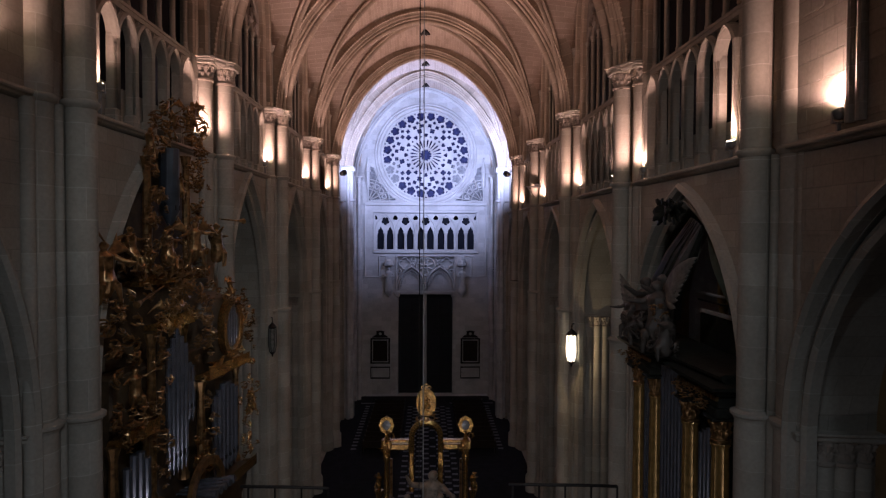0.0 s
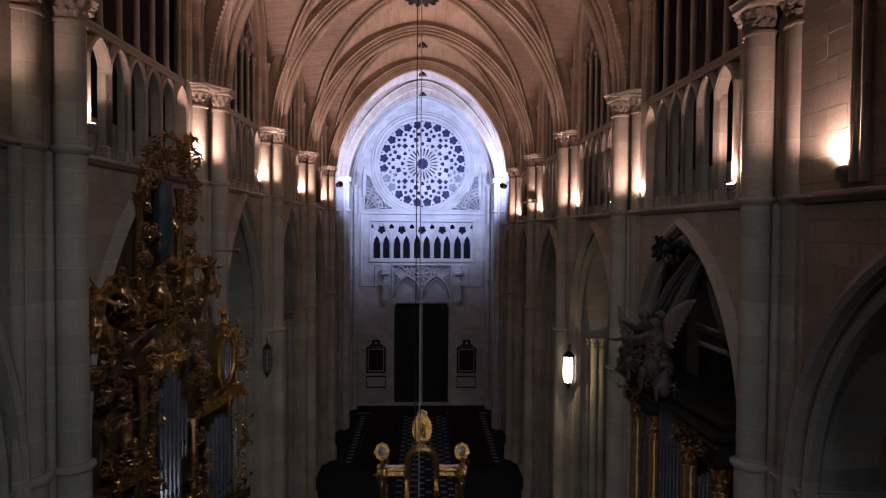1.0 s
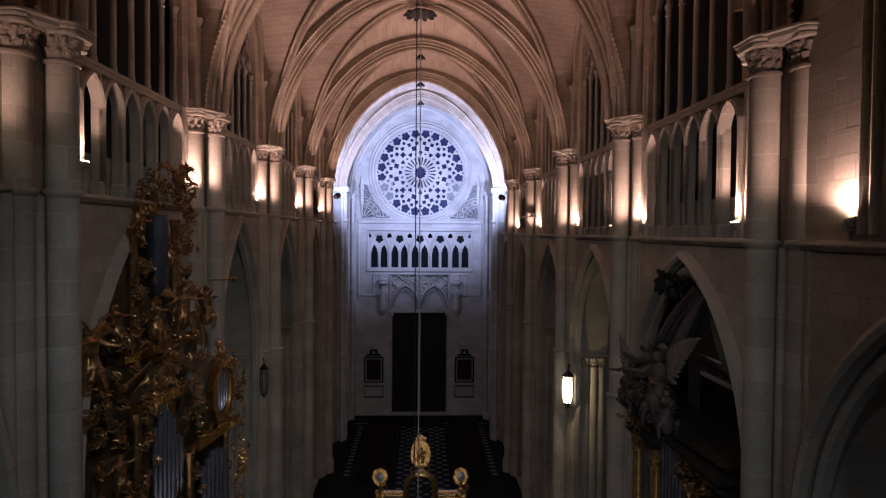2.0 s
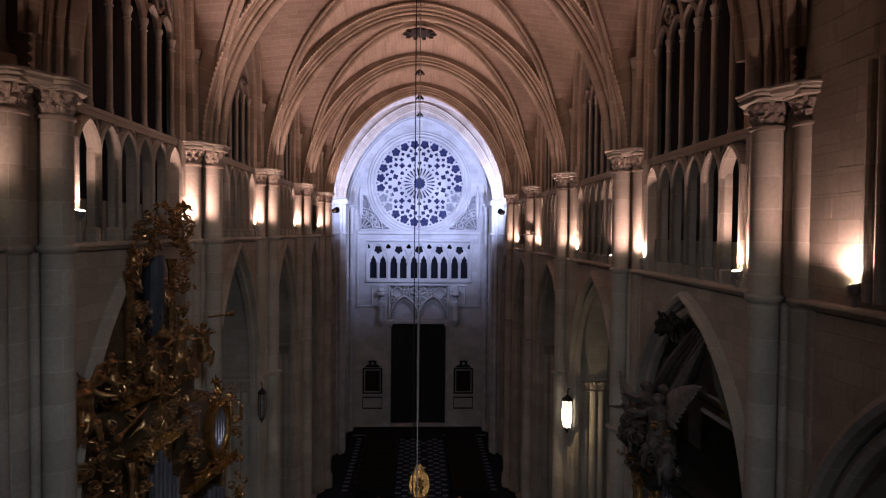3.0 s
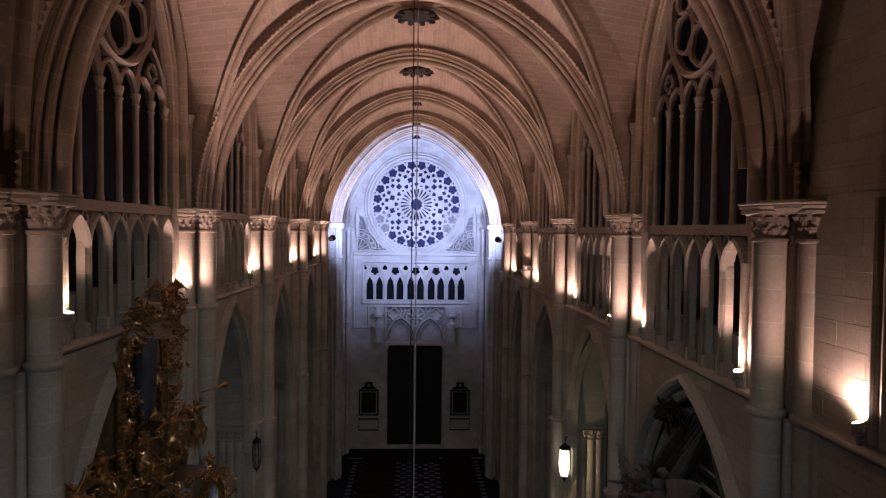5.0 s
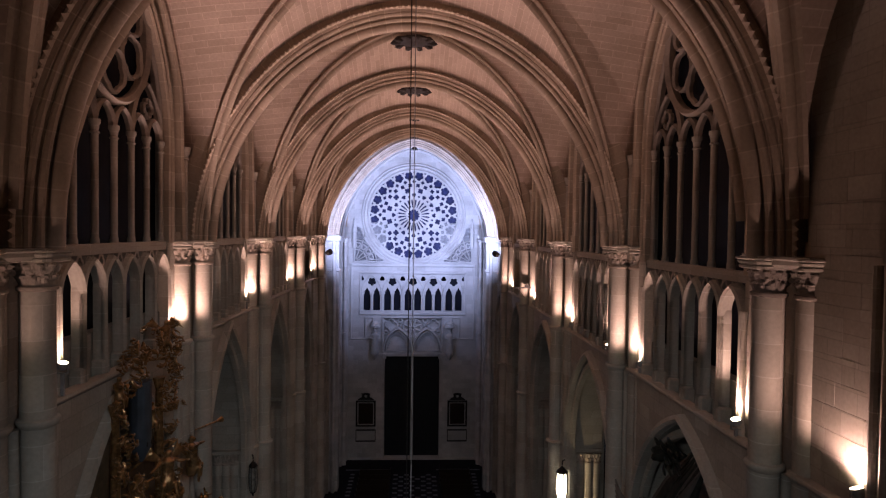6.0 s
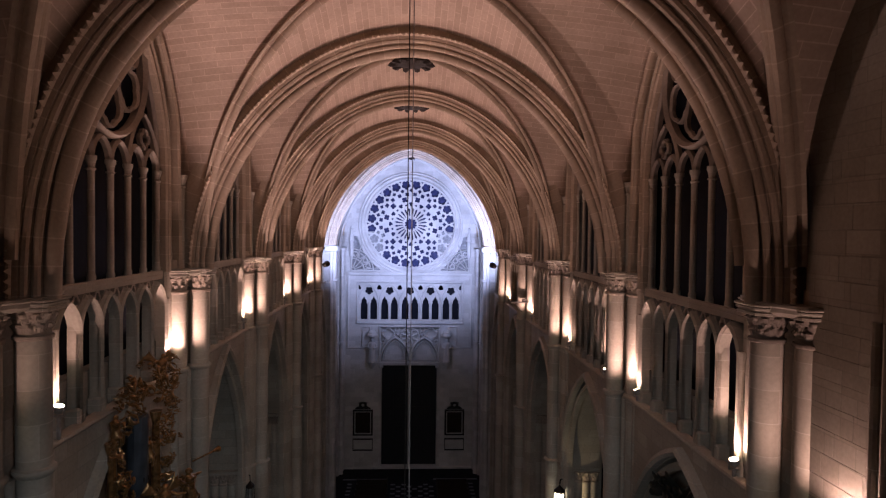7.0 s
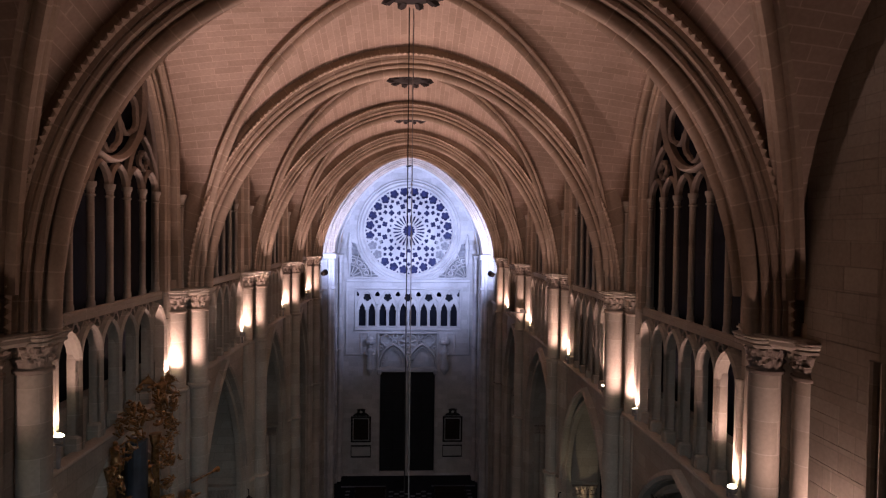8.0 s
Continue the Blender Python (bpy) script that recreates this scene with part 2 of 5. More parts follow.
# ---- one pier ----
def make_pier(ledge):
    p = thing("pier", "clustered limestone pier with slender shafts and carved capitals", "pier", group="nave piers")
    shafts = [(6.6, 0.0, 0.29), (7.08, -0.66, 0.31), (7.08, 0.66, 0.31)]
    part("core", Geo().box(7.12, 8.7, -0.72, 0.72, 0, SPRING + 0.6, 0.04), SHAFT, p)
    for x, y, r in shafts:
        part("shaft", Geo().lathe([(r, BANDZ), (r, CAPS - 0.68)], x, y, 0, 24), SHAFT, p)
        part("lower_shaft", Geo().lathe([(r * 1.5, 0), (r * 1.5, 0.9), (r * 1.12, 1.1), (r * 1.12, BANDZ - 0.1)], x, y, 0, 20), SHAFT, p)
        part("shaft_ring", Geo().lathe([(r * 1.1, -0.12), (r * 1.16, -0.1), (r * 1.18, -0.06), (r * 1.36, -0.02), (r * 1.4, 0.02), (r * 1.38, 0.05), (r * 1.06, 0.08), (r, 0.1)], x, y, BANDZ, 20), SHAFT, p)
        part("shaft_ring", Geo().lathe([(r, -0.1), (r * 1.08, -0.08), (r * 1.22, -0.02), (r * 1.24, 0.02), (r * 1.2, 0.05), (r * 1.02, 0.07), (r, 0.08)], x, y, ledge + 0.02, 24), SHAFT, p)
        cap = part("capital", capital(x, y, r), CARVED, p)
        q = r * 1.58
        part("abacus", Geo().loft([[(x + e * k, y + w * k, CAPS + h) for e, w in ((-q, -q * 0.75), (-q * 0.75, -q), (q * 0.75, -q), (q, -q * 0.75), (q, q * 0.75), (q * 0.75, q), (-q * 0.75, q), (-q, q * 0.75))] for k, h in ((0.84, -0.2), (0.92, -0.185), (0.93, -0.14), (0.88, -0.12), (0.97, -0.08), (0.98, -0.05), (0.94, -0.04), (1.04, -0.015), (1.04, 0.01))]), SHAFT, cap)
        # springers of the arches rise behind the capital
        part("springer", Geo().lathe([(r * 1.0, 0), (r * 1.0, SPRING - CAPS + 0.3)], x + 0.12, y, CAPS, 12), RIB, p)
    for x, y, r in ((6.98, 1.06, 0.13), (6.98, -1.06, 0.13), (6.84, 0.34, 0.1), (6.84, -0.34, 0.1)):
        part("slender_shaft", Geo().lathe([(r * 1.3, 0), (r * 1.3, 0.9), (r, 1.0), (r, ledge - 0.05)], x, y, 0, 12), SHAFT, p)
    part("impost", Geo().loft([[(x * 1.0 + (7.3 - x) * k, y * (1 - k), z) for x, y in ((6.27, -0.3), (6.66, -1.12), (7.3, -1.18), (7.9, -1.1), (7.9, 1.1), (7.3, 1.18), (6.66, 1.12), (6.27, 0.3))] for z, k in ((CAPS - 0.17, 0.12), (CAPS - 0.1, 0.05), (CAPS - 0.03, 0.04), (CAPS + 0.004, 0.0), (CAPS + 0.05, 0.0))]), SHAFT, p)
    return p


def capital(x, y, r, h=0.5, z=None):
    """A flaring bell with two rows of crisp curled leaves over a neck ring."""
    g = Geo()
    z = CAPS - 0.2 - h if z is None else z
    seg, steps = 60, 18
    rings = []
    for k, hh in ((1.0, -0.02), (1.13, 0.0), (1.15, 0.03), (1.13, 0.06), (1.0, 0.075)):
        rings.append([(x + r * k * math.cos(6.2832 * i / seg), y + r * k * math.sin(6.2832 * i / seg), z + hh) for i in range(seg)])
    for j in range(1, steps + 1):
        q = j / steps
        row = []
        for i in range(seg):
            a = 6.2832 * i / seg
            lo = max(0.0, math.cos(10 * a)) ** 0.5
            hi = max(0.0, -math.cos(10 * a)) ** 0.5
            tip_lo = max(0.0, (q - 0.02) / 0.4) ** 1.4 if q < 0.42 else max(0.0, 1 - (q - 0.42) / 0.06)
            tip_hi = max(0.0, (q - 0.35) / 0.53) ** 1.4 if q < 0.88 else max(0.0, 1 - (q - 0.88) / 0.07)
            rag = noise.noise((a * 11 + x * 3, q * 12 + y * 3, r * 9))
            k = 0.96 + 0.26 * q ** 2 + 0.22 * lo * tip_lo + 0.26 * hi * tip_hi + 0.16 * rag * min(1.0, 3 * q * (1.05 - q) + 0.1)
            row.append((x + r * k * math.cos(a), y + r * k * math.sin(a), z + 0.075 + (h - 0.075) * q))
        rings.append(row)
    return g.loft(rings)


pier_s, pier_n = make_pier(LEDGE_S), make_pier(LEDGE_N)
for i, y in enumerate(PIERS):
    if i == 0:
        pier_s.matrix_basis, pier_n.matrix_basis = pose(0.16, y, 0), pose(0, y, 0, 0, 0, 180)
    else:
        copy_thing(pier_s, pose(0.16 if i < 3 else 0.08, y, 0))
        copy_thing(pier_n, pose(0, y, 0, 0, 0, 180))


GALLERY = 2.74      # half width of the triforium and of the window above it


# ---- one bay of the nave wall, 8 m long, on the +x side ----
def make_bay(LEDGE, rise, TR, blank=False, half=3.15, mid=0.0):
    b = thing("nave_wall", "limestone nave wall with pointed aisle arch below a projecting ledge", "wall", kind="structure")
    U, V = (0, 1, 0), (0, 0, 1)
    spring = BANDZ - 0.05
    arch = lancet(mid, half, 0.02, spring, rise, 14)
    g = Geo().plate([(-3.6, 0), (3.6, 0), (3.6, LEDGE - 0.12), (-3.6, LEDGE - 0.12)], [[(a, max(c, 0.01)) for a, c in arch]], 1.5, (WALL, 0, 0), U, V)
    part("lower_wall", g, ASHLAR, b)
    for k, (grow, dx) in enumerate(((0.1, -0.09), (-0.16, 0.12))):
        path = [(WALL + dx, a, c) for a, c in lancet(mid, half + grow, 0.02, spring, rise + grow * 1.4, 14)]
        part("arch_moulding", Geo().sweep(path, [(-0.11, -0.1), (-0.02, -0.16), (0.1, -0.1), (0.12, 0.1), (-0.1, 0.1)], (1, 0, 0)), SHAFT, b)
    for s in (-1, 1):
        for dx, dy, r in ((0.2, half + 0.25, 0.2), (0.56, half + 0.11, 0.2), (0.92, half + 0.05, 0.2), (1.26, half + 0.05, 0.2)):
            part("arch_shaft", Geo().lathe([(r, 0), (r, spring - 0.6)], WALL + dx, mid + s * dy, 0, 14), SHAFT, b)
            part("arch_capital", capital(WALL + dx, mid + s * dy, r, 0.46, spring - 0.6), CARVED, b)
        part("arch_abacus", Geo().loft([[(x, s * y, z) for x, y in ((WALL - 0.02 - k, half - 0.05 - k), (WALL + 1.5, half - 0.23 - k), (WALL + 1.5, 3.6), (WALL - 0.02 - k, 3.6))] for z, k in ((spring - 0.15, 0.0), (spring - 0.1, 0.05), (spring - 0.03, 0.05), (spring, 0.1), (spring + 0.04, 0.1))]), SHAFT, b)
    part("ledge", Geo().sweep([(WALL, -3.6, LEDGE), (WALL, 3.6, LEDGE)], [(-0.1, -0.12), (-0.1, 0.1), (-0.08, 0.15), (-0.03, 0.17), (0.0, 0.16), (0.02, 0.1), (0.06, 0.08), (0.09, 0.02), (0.1, -0.12)], (-1, 0, 0)), SHAFT, b)
    if blank:
        part("upper_wall", Geo().box(WALL + 0.02, WALL + 0.5, -3.6, 3.6, LEDGE + 0.05, 30.0), ASHLAR, b)
        for y in (1.55, 1.8, -1.9):
            part("wall_shaft", Geo().lathe([(0.09, LEDGE + 0.2), (0.09, CAPS)], WALL - 0.02, y, 0, 10), SHAFT, b)
        return b
    # triforium: low parapet and six pointed openings under a transom
    part("parapet", Geo().box(WALL + 0.3, WALL + 0.6, -3.6, 3.6, LEDGE - 0.1, LEDGE + 1.05), ASHLAR, b)
    w = 2 * GALLERY / 6
    for i in range(6):
        u = -GALLERY + w * (i + 0.5)
        path = [(WALL + 0.14, a, c) for a, c in lancet(u, w / 2, LEDGE + 0.1, TR - 0.9, 0.72, 6)]
        part("triforium_arch", Geo().sweep(path, [(-0.055, -0.05), (-0.05, -0.13), (0.0, -0.18), (0.05, -0.13), (0.055, -0.05), (0.08, 0.0), (0.08, 0.12), (-0.055, 0.12)], (1, 0, 0)), SHAFT, b)
    HB = [(-0.035, -0.05), (0.035, -0.05), (0.035, 0.06), (-0.035, 0.06)]
    for i in range(1, 6):
        u = -GALLERY + w * i
        part("spandrel_foil", Geo().sweep([(WALL + 0.16, a, c) for a, c in foil(u, TR - 0.23, 0.14, 3, -math.pi / 2, 5)], HB, (1, 0, 0), closed=True), CARVED, b)
        part("spandrel_bar", Geo().sweep([(WALL + 0.16, u - 0.36, TR - 0.1), (WALL + 0.16, u, TR - 0.6), (WALL + 0.16, u + 0.36, TR - 0.1)], HB, (1, 0, 0)), CARVED, b)
    for i in range(7):
        u = -GALLERY + w * i
        part("base_block", Geo().box(WALL - 0.02, WALL + 0.3, u - 0.15, u + 0.15, LEDGE + 0.0, LEDGE + 0.42, 0.04), SHAFT, b)
    for s in (-1, 1):
        part("jamb_wall", Geo().box(WALL + 0.06, WALL + 0.62, min(s * (GALLERY + 0.05), s * 3.62), max(s * (GALLERY + 0.05), s * 3.62), LEDGE - 0.05, TR + 0.16, 0.015), ASHLAR, b)
        part("jamb_shaft", Geo().lathe([(0.1, LEDGE + 0.05), (0.1, LEDGE + 0.3), (0.065, LEDGE + 0.36), (0.065, TR - 0.9), (0.1, TR - 0.72), (0.1, TR - 0.66)], WALL + 0.02, s * (GALLERY + 0.12), 0, 10), SHAFT, b)
    part("transom", Geo().sweep([(WALL + 0.16, -GALLERY - 0.05, TR + 0.02), (WALL + 0.16, GALLERY + 0.05, TR + 0.02)], [(-0.15, 0.0), (-0.12, 0.06), (0.1, 0.06), (0.12, -0.06), (-0.1, -0.05)], (-1, 0, 0)), SHAFT, b)
    # near-black sheet close behind the openings paints in the gallery's shade
    part("gallery_shade_sheet", Geo().box(WALL + 0.78, WALL + 0.85, -3.7, 3.7, LEDGE - 0.4, TR), GLASS_AND_SHADE, b)
    part("gallery_floor", Geo().box(WALL + 0.31, WALL + 0.9, -3.65, 3.65, LEDGE - 0.5, LEDGE - 0.14), ASHLAR, b)
    return b


def make_window(TR):
    wdw = thing("window_1", "tall dark traceried clerestory window of six lights with an oculus", "window", kind="structure")
    k = BAY / 2 / HALF
    def arc(inset, n=16):
        ys = [-3.55 + 7.1 * i / (2 * n) for i in range(2 * n + 1)]
        return [(y, vault_z(min(HALF, abs(y) / k)) + DOME * (1 - (abs(y) / (BAY / 2)) ** 1.3) - inset) for y in ys]
    w = GALLERY / 3
    X = WALL + 0.27
    BAR = [(-0.055, -0.03), (0, -0.1), (0.055, -0.03), (0.055, 0.08), (-0.055, 0.08)]
    def bar(name, pts, closed=False, k=1.0):
        return part(name, Geo().sweep([(X, a, c) for a, c in pts], [(p * k, q * k) for p, q in BAR], (1, 0, 0), closed=closed), CARVED, wdw)
    for i in range(6):
        bar("light_head", parch(w / 2, 0.62, 6, w * (i - 2.5), 24.25))
    for u in (-2 * w, 2 * w):
        bar("sub_arch", parch(w, 1.5, 8, u, 24.3))
        bar("sub_foil", foil(u * 1.04, 25.12, 0.26, 4, 0.78, 5), True, 0.8)
    oc = (0, 26.82)
    bar("oculus_ring", circle(*oc, 1.86, 44), True, 1.6)
    for i in range(6):
        a = 6.2832 * i / 6 + math.pi / 6
        bar("oculus_foil", foil(oc[0] + 1.1 * math.cos(a), oc[1] + 1.1 * math.sin(a), 0.56, 5, a + 3.1416, 6, 0.12), True, 0.9)
    bar("oculus_eye", circle(*oc, 0.52, 18), True, 0.8)
    for s in (-1, 1):
        bar("side_bar", [(s * 2.72, 24.4), (s * 2.62, 25.3), (s * 2.36, 26.2), (s * 1.95, 27.1), (s * 1.3, 28.0)], False, 1.1)
    for i in range(7):
        u = w * (i - 3)
        m = part("mullion", Geo().lathe([(0.1, TR + 0.1), (0.1, TR + 0.25), (0.08, TR + 0.32), (0.08, 24.0)], WALL + 0.25, u, 0, 12), SHAFT, wdw)
        part("mullion_capital", Geo().lathe([(0.08, 24.0), (0.11, 24.02), (0.11, 24.05), (0.08, 24.07), (0.1, 24.2), (0.13, 24.26), (0.13, 24.34)], WALL + 0.25, u, 0, 10), SHAFT, m)
    head = lancet(0, GALLERY + 0.1, TR + 0.06, 24.3, 4.5, 14)
    shell = [(-3.62, TR + 0.04)] + arc(0.1)[1:-1] + [(3.62, TR + 0.04)]
    part("window_wall", Geo().plate(shell, [head], 0.36, (WALL + 0.08, 0, 0), (0, 1, 0), (0, 0, 1)), ASHLAR, wdw)
    for grow, dx in ((0.02, 0.02), (0.2, 0.0)):
        part("window_moulding", Geo().sweep([(WALL + dx + 0.06, a, c) for a, c in lancet(0, GALLERY + 0.1 + grow, TR + 0.1, 24.3, 4.5 + grow * 1.3, 14)], [(-0.06, -0.05), (0.0, -0.1), (0.06, -0.05), (0.06, 0.1), (-0.06, 0.1)], (1, 0, 0)), RIB, wdw)
    part("pane", Geo().box(WALL + 0.46, WALL + 0.5, -3.6, 3.6, TR - 0.05, 29.7), GLASS_AND_SHADE, wdw)
    path = [(WALL + 0.02, a, c) for a, c in arc(0.16)]
    part("wall_rib", Geo().sweep([(WALL, -3.5, TR + 0.1)] + path[1:-1] + [(WALL, 3.5, TR + 0.1)], [(-0.08, -0.14), (0, -0.2), (0.1, -0.14), (0.3, 0.1), (0.3, 0.45), (-0.02, 0.45)], (1, 0, 0)), RIB, wdw)
    for s in (-1, 1):
        sh = part("jamb_shaft", Geo().lathe([(0.12, TR + 0.1), (0.12, 23.9)], WALL - 0.1, s * 3.62, 0, 10), SHAFT, wdw)
        part("jamb_capital", Geo().lathe([(0.12, 23.9), (0.16, 23.93), (0.13, 23.98), (0.2, 24.22), (0.21, 24.3)], WALL - 0.1, s * 3.62, 0, 10), SHAFT, sh)
    return wdw


STOPS = PIERS + [MID_WEST, WEST]
CENTRES = [((p + q) / 2, (q - p) / BAY) for p, q in zip(STOPS, STOPS[1:])]


def placed(y, stretch=1.0, turn=0):
    return pose(0, y, 0, 0, 0, turn) @ Matrix.Diagonal((1, stretch, 1, 1))


TRANSOM_S, TRANSOM_N = 20.9, 21.3
bay_s, bay_n = make_bay(LEDGE_S, 4.8, TRANSOM_S, half=3.38, mid=-0.2), make_bay(LEDGE_N, 5.85, TRANSOM_N)
win_s, win_n = make_window(TRANSOM_S), make_window(TRANSOM_N)
for i, (y, k) in enumerate(CENTRES[1:]):
    for ob, turn in ((bay_s, 0), (win_s, 0), (bay_n, 180), (win_n, 180)):
        if i < len(CENTRES) - 2:
            copy_thing(ob, placed(y, k, turn))
        else:
            ob.matrix_basis = placed(y, k, turn)
blank_s, blank_n = make_bay(LEDGE_S, 4.65, TRANSOM_S, True), make_bay(LEDGE_N, 5.6, TRANSOM_N, True)
blank_s.matrix_basis, blank_n.matrix_basis = placed(CENTRES[0][0], 1, 0), placed(CENTRES[0][0], 1, 180)


# ---- the vault of one bay ----
def diagonal_z(s):
    """Height of the nearly round diagonal rib, s from the crown (0) to the pier (1)."""
    return SPRING + 8.25 * math.sqrt(max(0.0, 1 - (min(s, 0.965) / 0.965) ** 2)) ** 0.97


def make_vault():
    n, k = 26, 8
    k_y = BAY / 2 / HALF
    v, f, uv = [], [], []
    def arclen(x):
        return ARC_R * math.acos(max(-1, min(1, (x + ARC_C) / ARC_R)))
    OUT = WALL + 0.5
    for sx in (-1, 1):
        for sy in (-1, 1):
            for web in (0, 1):
                base = len(v)
                for i in range(n + 1):
                    s = math.sin(math.pi / 2 * i / n)
                    for j in range(k + 1):
                        q = j / k
                        if web == 0:
                            x, y = s * HALF, s * BAY / 2 + q * (BAY / 2 - s * BAY / 2)
                            uv.append((y * sy + 40, arclen(x) * (1 if sx > 0 else -1)))
                        else:
                            y, x = s * BAY / 2, s * HALF + q * (OUT - s * HALF)
                            uv.append((x * sx + 20, arclen(s * HALF) * (1 if sy > 0 else -1) * 0.9))
                        sag = 0.12 * math.sin(math.pi * q) * (1 - s)
                        edge = vault_z(s * HALF) + (DOME * (1 - s ** 1.3) if web else 0)
                        v.append((sx * x, sy * y, (1 - q) * (diagonal_z(s) + 0.05) + q * edge + sag))
                for i in range(n):
                    for j in range(k):
                        a = base + i * (k + 1) + j
                        f.append((a, a + 1, a + k + 2, a + k + 1))
    me = bpy.data.meshes.new("ceiling")
    me.from_pydata(v, [], f)
    layer = me.uv_layers.new(name="UVMap")
    for lp in me.loops:
        layer.data[lp.index].uv = uv[lp.vertex_index]
    me.materials.append(WEB)
    me.polygons.foreach_set("use_smooth", [True] * len(me.polygons))
    ob = new("ceiling", me)
    tagged(ob, "pointed rib vault with warm brick webs and stone ribs", "ceiling", kind="structure")
    for s in (-1, 1):
        pts = []
        for i in range(41):
            t = 0.962 * math.sin(math.pi / 2 * (-1 + i / 20))
            pts.append((t * HALF, s * t * BAY / 2, diagonal_z(abs(t))))
        d = Vector((HALF, s * BAY / 2, 0)).normalized()
        part("diagonal_rib", Geo().sweep(pts, [(-0.02, -0.17), (-0.08, -0.19), (-0.13, -0.14), (-0.13, -0.08), (-0.19, -0.09), (-0.28, -0.05), (-0.32, 0), (-0.28, 0.05), (-0.19, 0.09), (-0.13, 0.08), (-0.13, 0.14), (-0.08, 0.19), (-0.02, 0.17), (0.06, 0.1), (0.06, -0.1)], (d.y, -d.x, 0)), RIB, ob)
    return ob


def make_transverse(half, rise, power, y, x=0.0):
    """half, rise: of the inner edge; the mouldings step out by 0.62 m from it."""
    mat = RIB
    half, rise = half + 0.625, rise + 0.625
    tr = thing("transverse_arch", "moulded stone transverse arch with dogtooth edge", "arch", (x, y, 0), group="transverse arches", kind="structure")
    pts = [(a, 0, c) for a, c in blunt_arch(half, rise, power, 26, SPRING)][::-1]
    def ring(name, prof):
        return part(name, Geo().sweep(pts, prof, (0, 1, 0)), mat, tr)
    def roll(u, w, r, n=6):
        return [(u + r * math.cos(a), w + r * math.sin(a)) for a in [math.pi * 2 * i / n for i in range(n)]]
    ring("inner_roll", roll(-0.47, 0, 0.155, 12))
    for s in (-1, 1):
        ring("side_roll", roll(-0.34, s * 0.26, 0.075, 8))
        ring("side_roll", roll(-0.2, s * 0.4, 0.075, 8))
        ring("fillet", [(-0.16, s * 0.43), (-0.16, s * 0.5), (-0.08, s * 0.52), (-0.08, s * 0.43)][::s])
        ring("outer_roll", roll(-0.04, s * 0.56, 0.05, 8))
    ring("soffit", [(-0.42, -0.1), (-0.3, -0.15), (-0.27, -0.24), (-0.27, -0.32), (-0.14, -0.36), (-0.1, -0.45), (0.55, -0.47), (0.55, 0.47), (-0.1, 0.45), (-0.14, 0.36), (-0.27, 0.32), (-0.27, 0.24), (-0.3, 0.15), (-0.42, 0.1)])
    g = Geo()
    line = [Vector(q) for q in blunt_arch(half - 0.1, rise - 0.1, power, 80, SPRING)]
    run, step = 0.0, 0.17
    for p0, p1 in zip(line, line[1:]):
        length = (p1 - p0).length
        while run < length:
            d = (p1 - p0) / length
            c = p0 + d * run
            nrm = Vector((-d.y, d.x))
            q = [c - d * 0.08, c + d * 0.08, c + nrm * 0.13]
            for s in (-1, 1):
                base = [(e.x, s * 0.55, e.y) for e in q]
                tip = (c.x + nrm.x * 0.05, s * 0.68, c.y + nrm.y * 0.05)
                g.add(base + [tip], [(0, 1, 2), (0, 1, 3), (1, 2, 3), (2, 0, 3)])
            run += step
        run -= length
    part("dogtooth", g, mat, tr)
    return tr


def steeper(k):
    """The western bays are more pointed."""
    return Matrix.Translation((0, 0, SPRING)) @ Matrix.Diagonal((1, 1, k, 1)) @ Matrix.Translation((0, 0, -SPRING))


# the crossing has one wide bay over the camera, a little wider than the nave
CROSSING = (-3.0 + PIERS[1]) / 2
HIGHER = Matrix.Translation((0.1, 0, SPRING)) @ Matrix.Diagonal((1.06, 1, 1.035, 1)) @ Matrix.Translation((0, 0, -SPRING))
vault = make_vault()
for (y, k), up in zip(CENTRES[2:], (1.0, 1.02, 1.045, 1.065, 1.07)):
    copy_thing(vault, steeper(up) @ placed(y, k))
copy_thing(vault, HIGHER @ placed(CROSSING, (PIERS[1] + 3.0) / BAY))
vault.matrix_basis = placed(*CENTRES[1])
for y, rise, power in zip(PIERS[2:] + [MID_WEST], (6.77, 6.87, 6.95, 7.12, 7.37, 7.42), (1.9, 1.87, 1.82, 1.74, 1.66, 1.66)):
    make_transverse(6.15, rise, power, y)
for y in (PIERS[1], -3.0):
    make_transverse(6.22, 6.5, 2.25, y, 0.1)

# ---- closing walls: behind the camera, crossing sides, aisles ----
closing = [
    ("wall_east", (-27, 27, -16.5, -16, 0, 34)),
    ("wall_aisle_north", (-19.5, -19, -16, WEST, 0, 17.2)),
    ("wall_aisle_south", (19, 19.5, -16, WEST, 0, 17.2)),
    ("wall_crossing_north", (-7.6, -7.1, -16, 3.2, 0, 33)),
    ("wall_crossing_south", (7.1, 7.6, -16, 3.2, 0, 33)),
]
for name, bx in closing:
    tagged(part(name, Geo().box(*bx), ASHLAR), "plain coursed limestone wall closing the church", "wall", kind="structure")
for name, x0, x1 in (("ceiling_aisle_north", -19.2, -8.4), ("ceiling_aisle_south", 8.4, 19.2)):
    tagged(part(name, Geo().box(x0, x1, -16, WEST, 16.9, 17.2), ASHLAR), "plain stone aisle ceiling in deep shade", "ceiling", kind="structure")
tagged(part("ceiling_crossing", Geo().box(-7.6, 7.6, -16, 0.2, 32.5, 33), ASHLAR), "plain stone ceiling over the crossing", "ceiling", kind="structure")

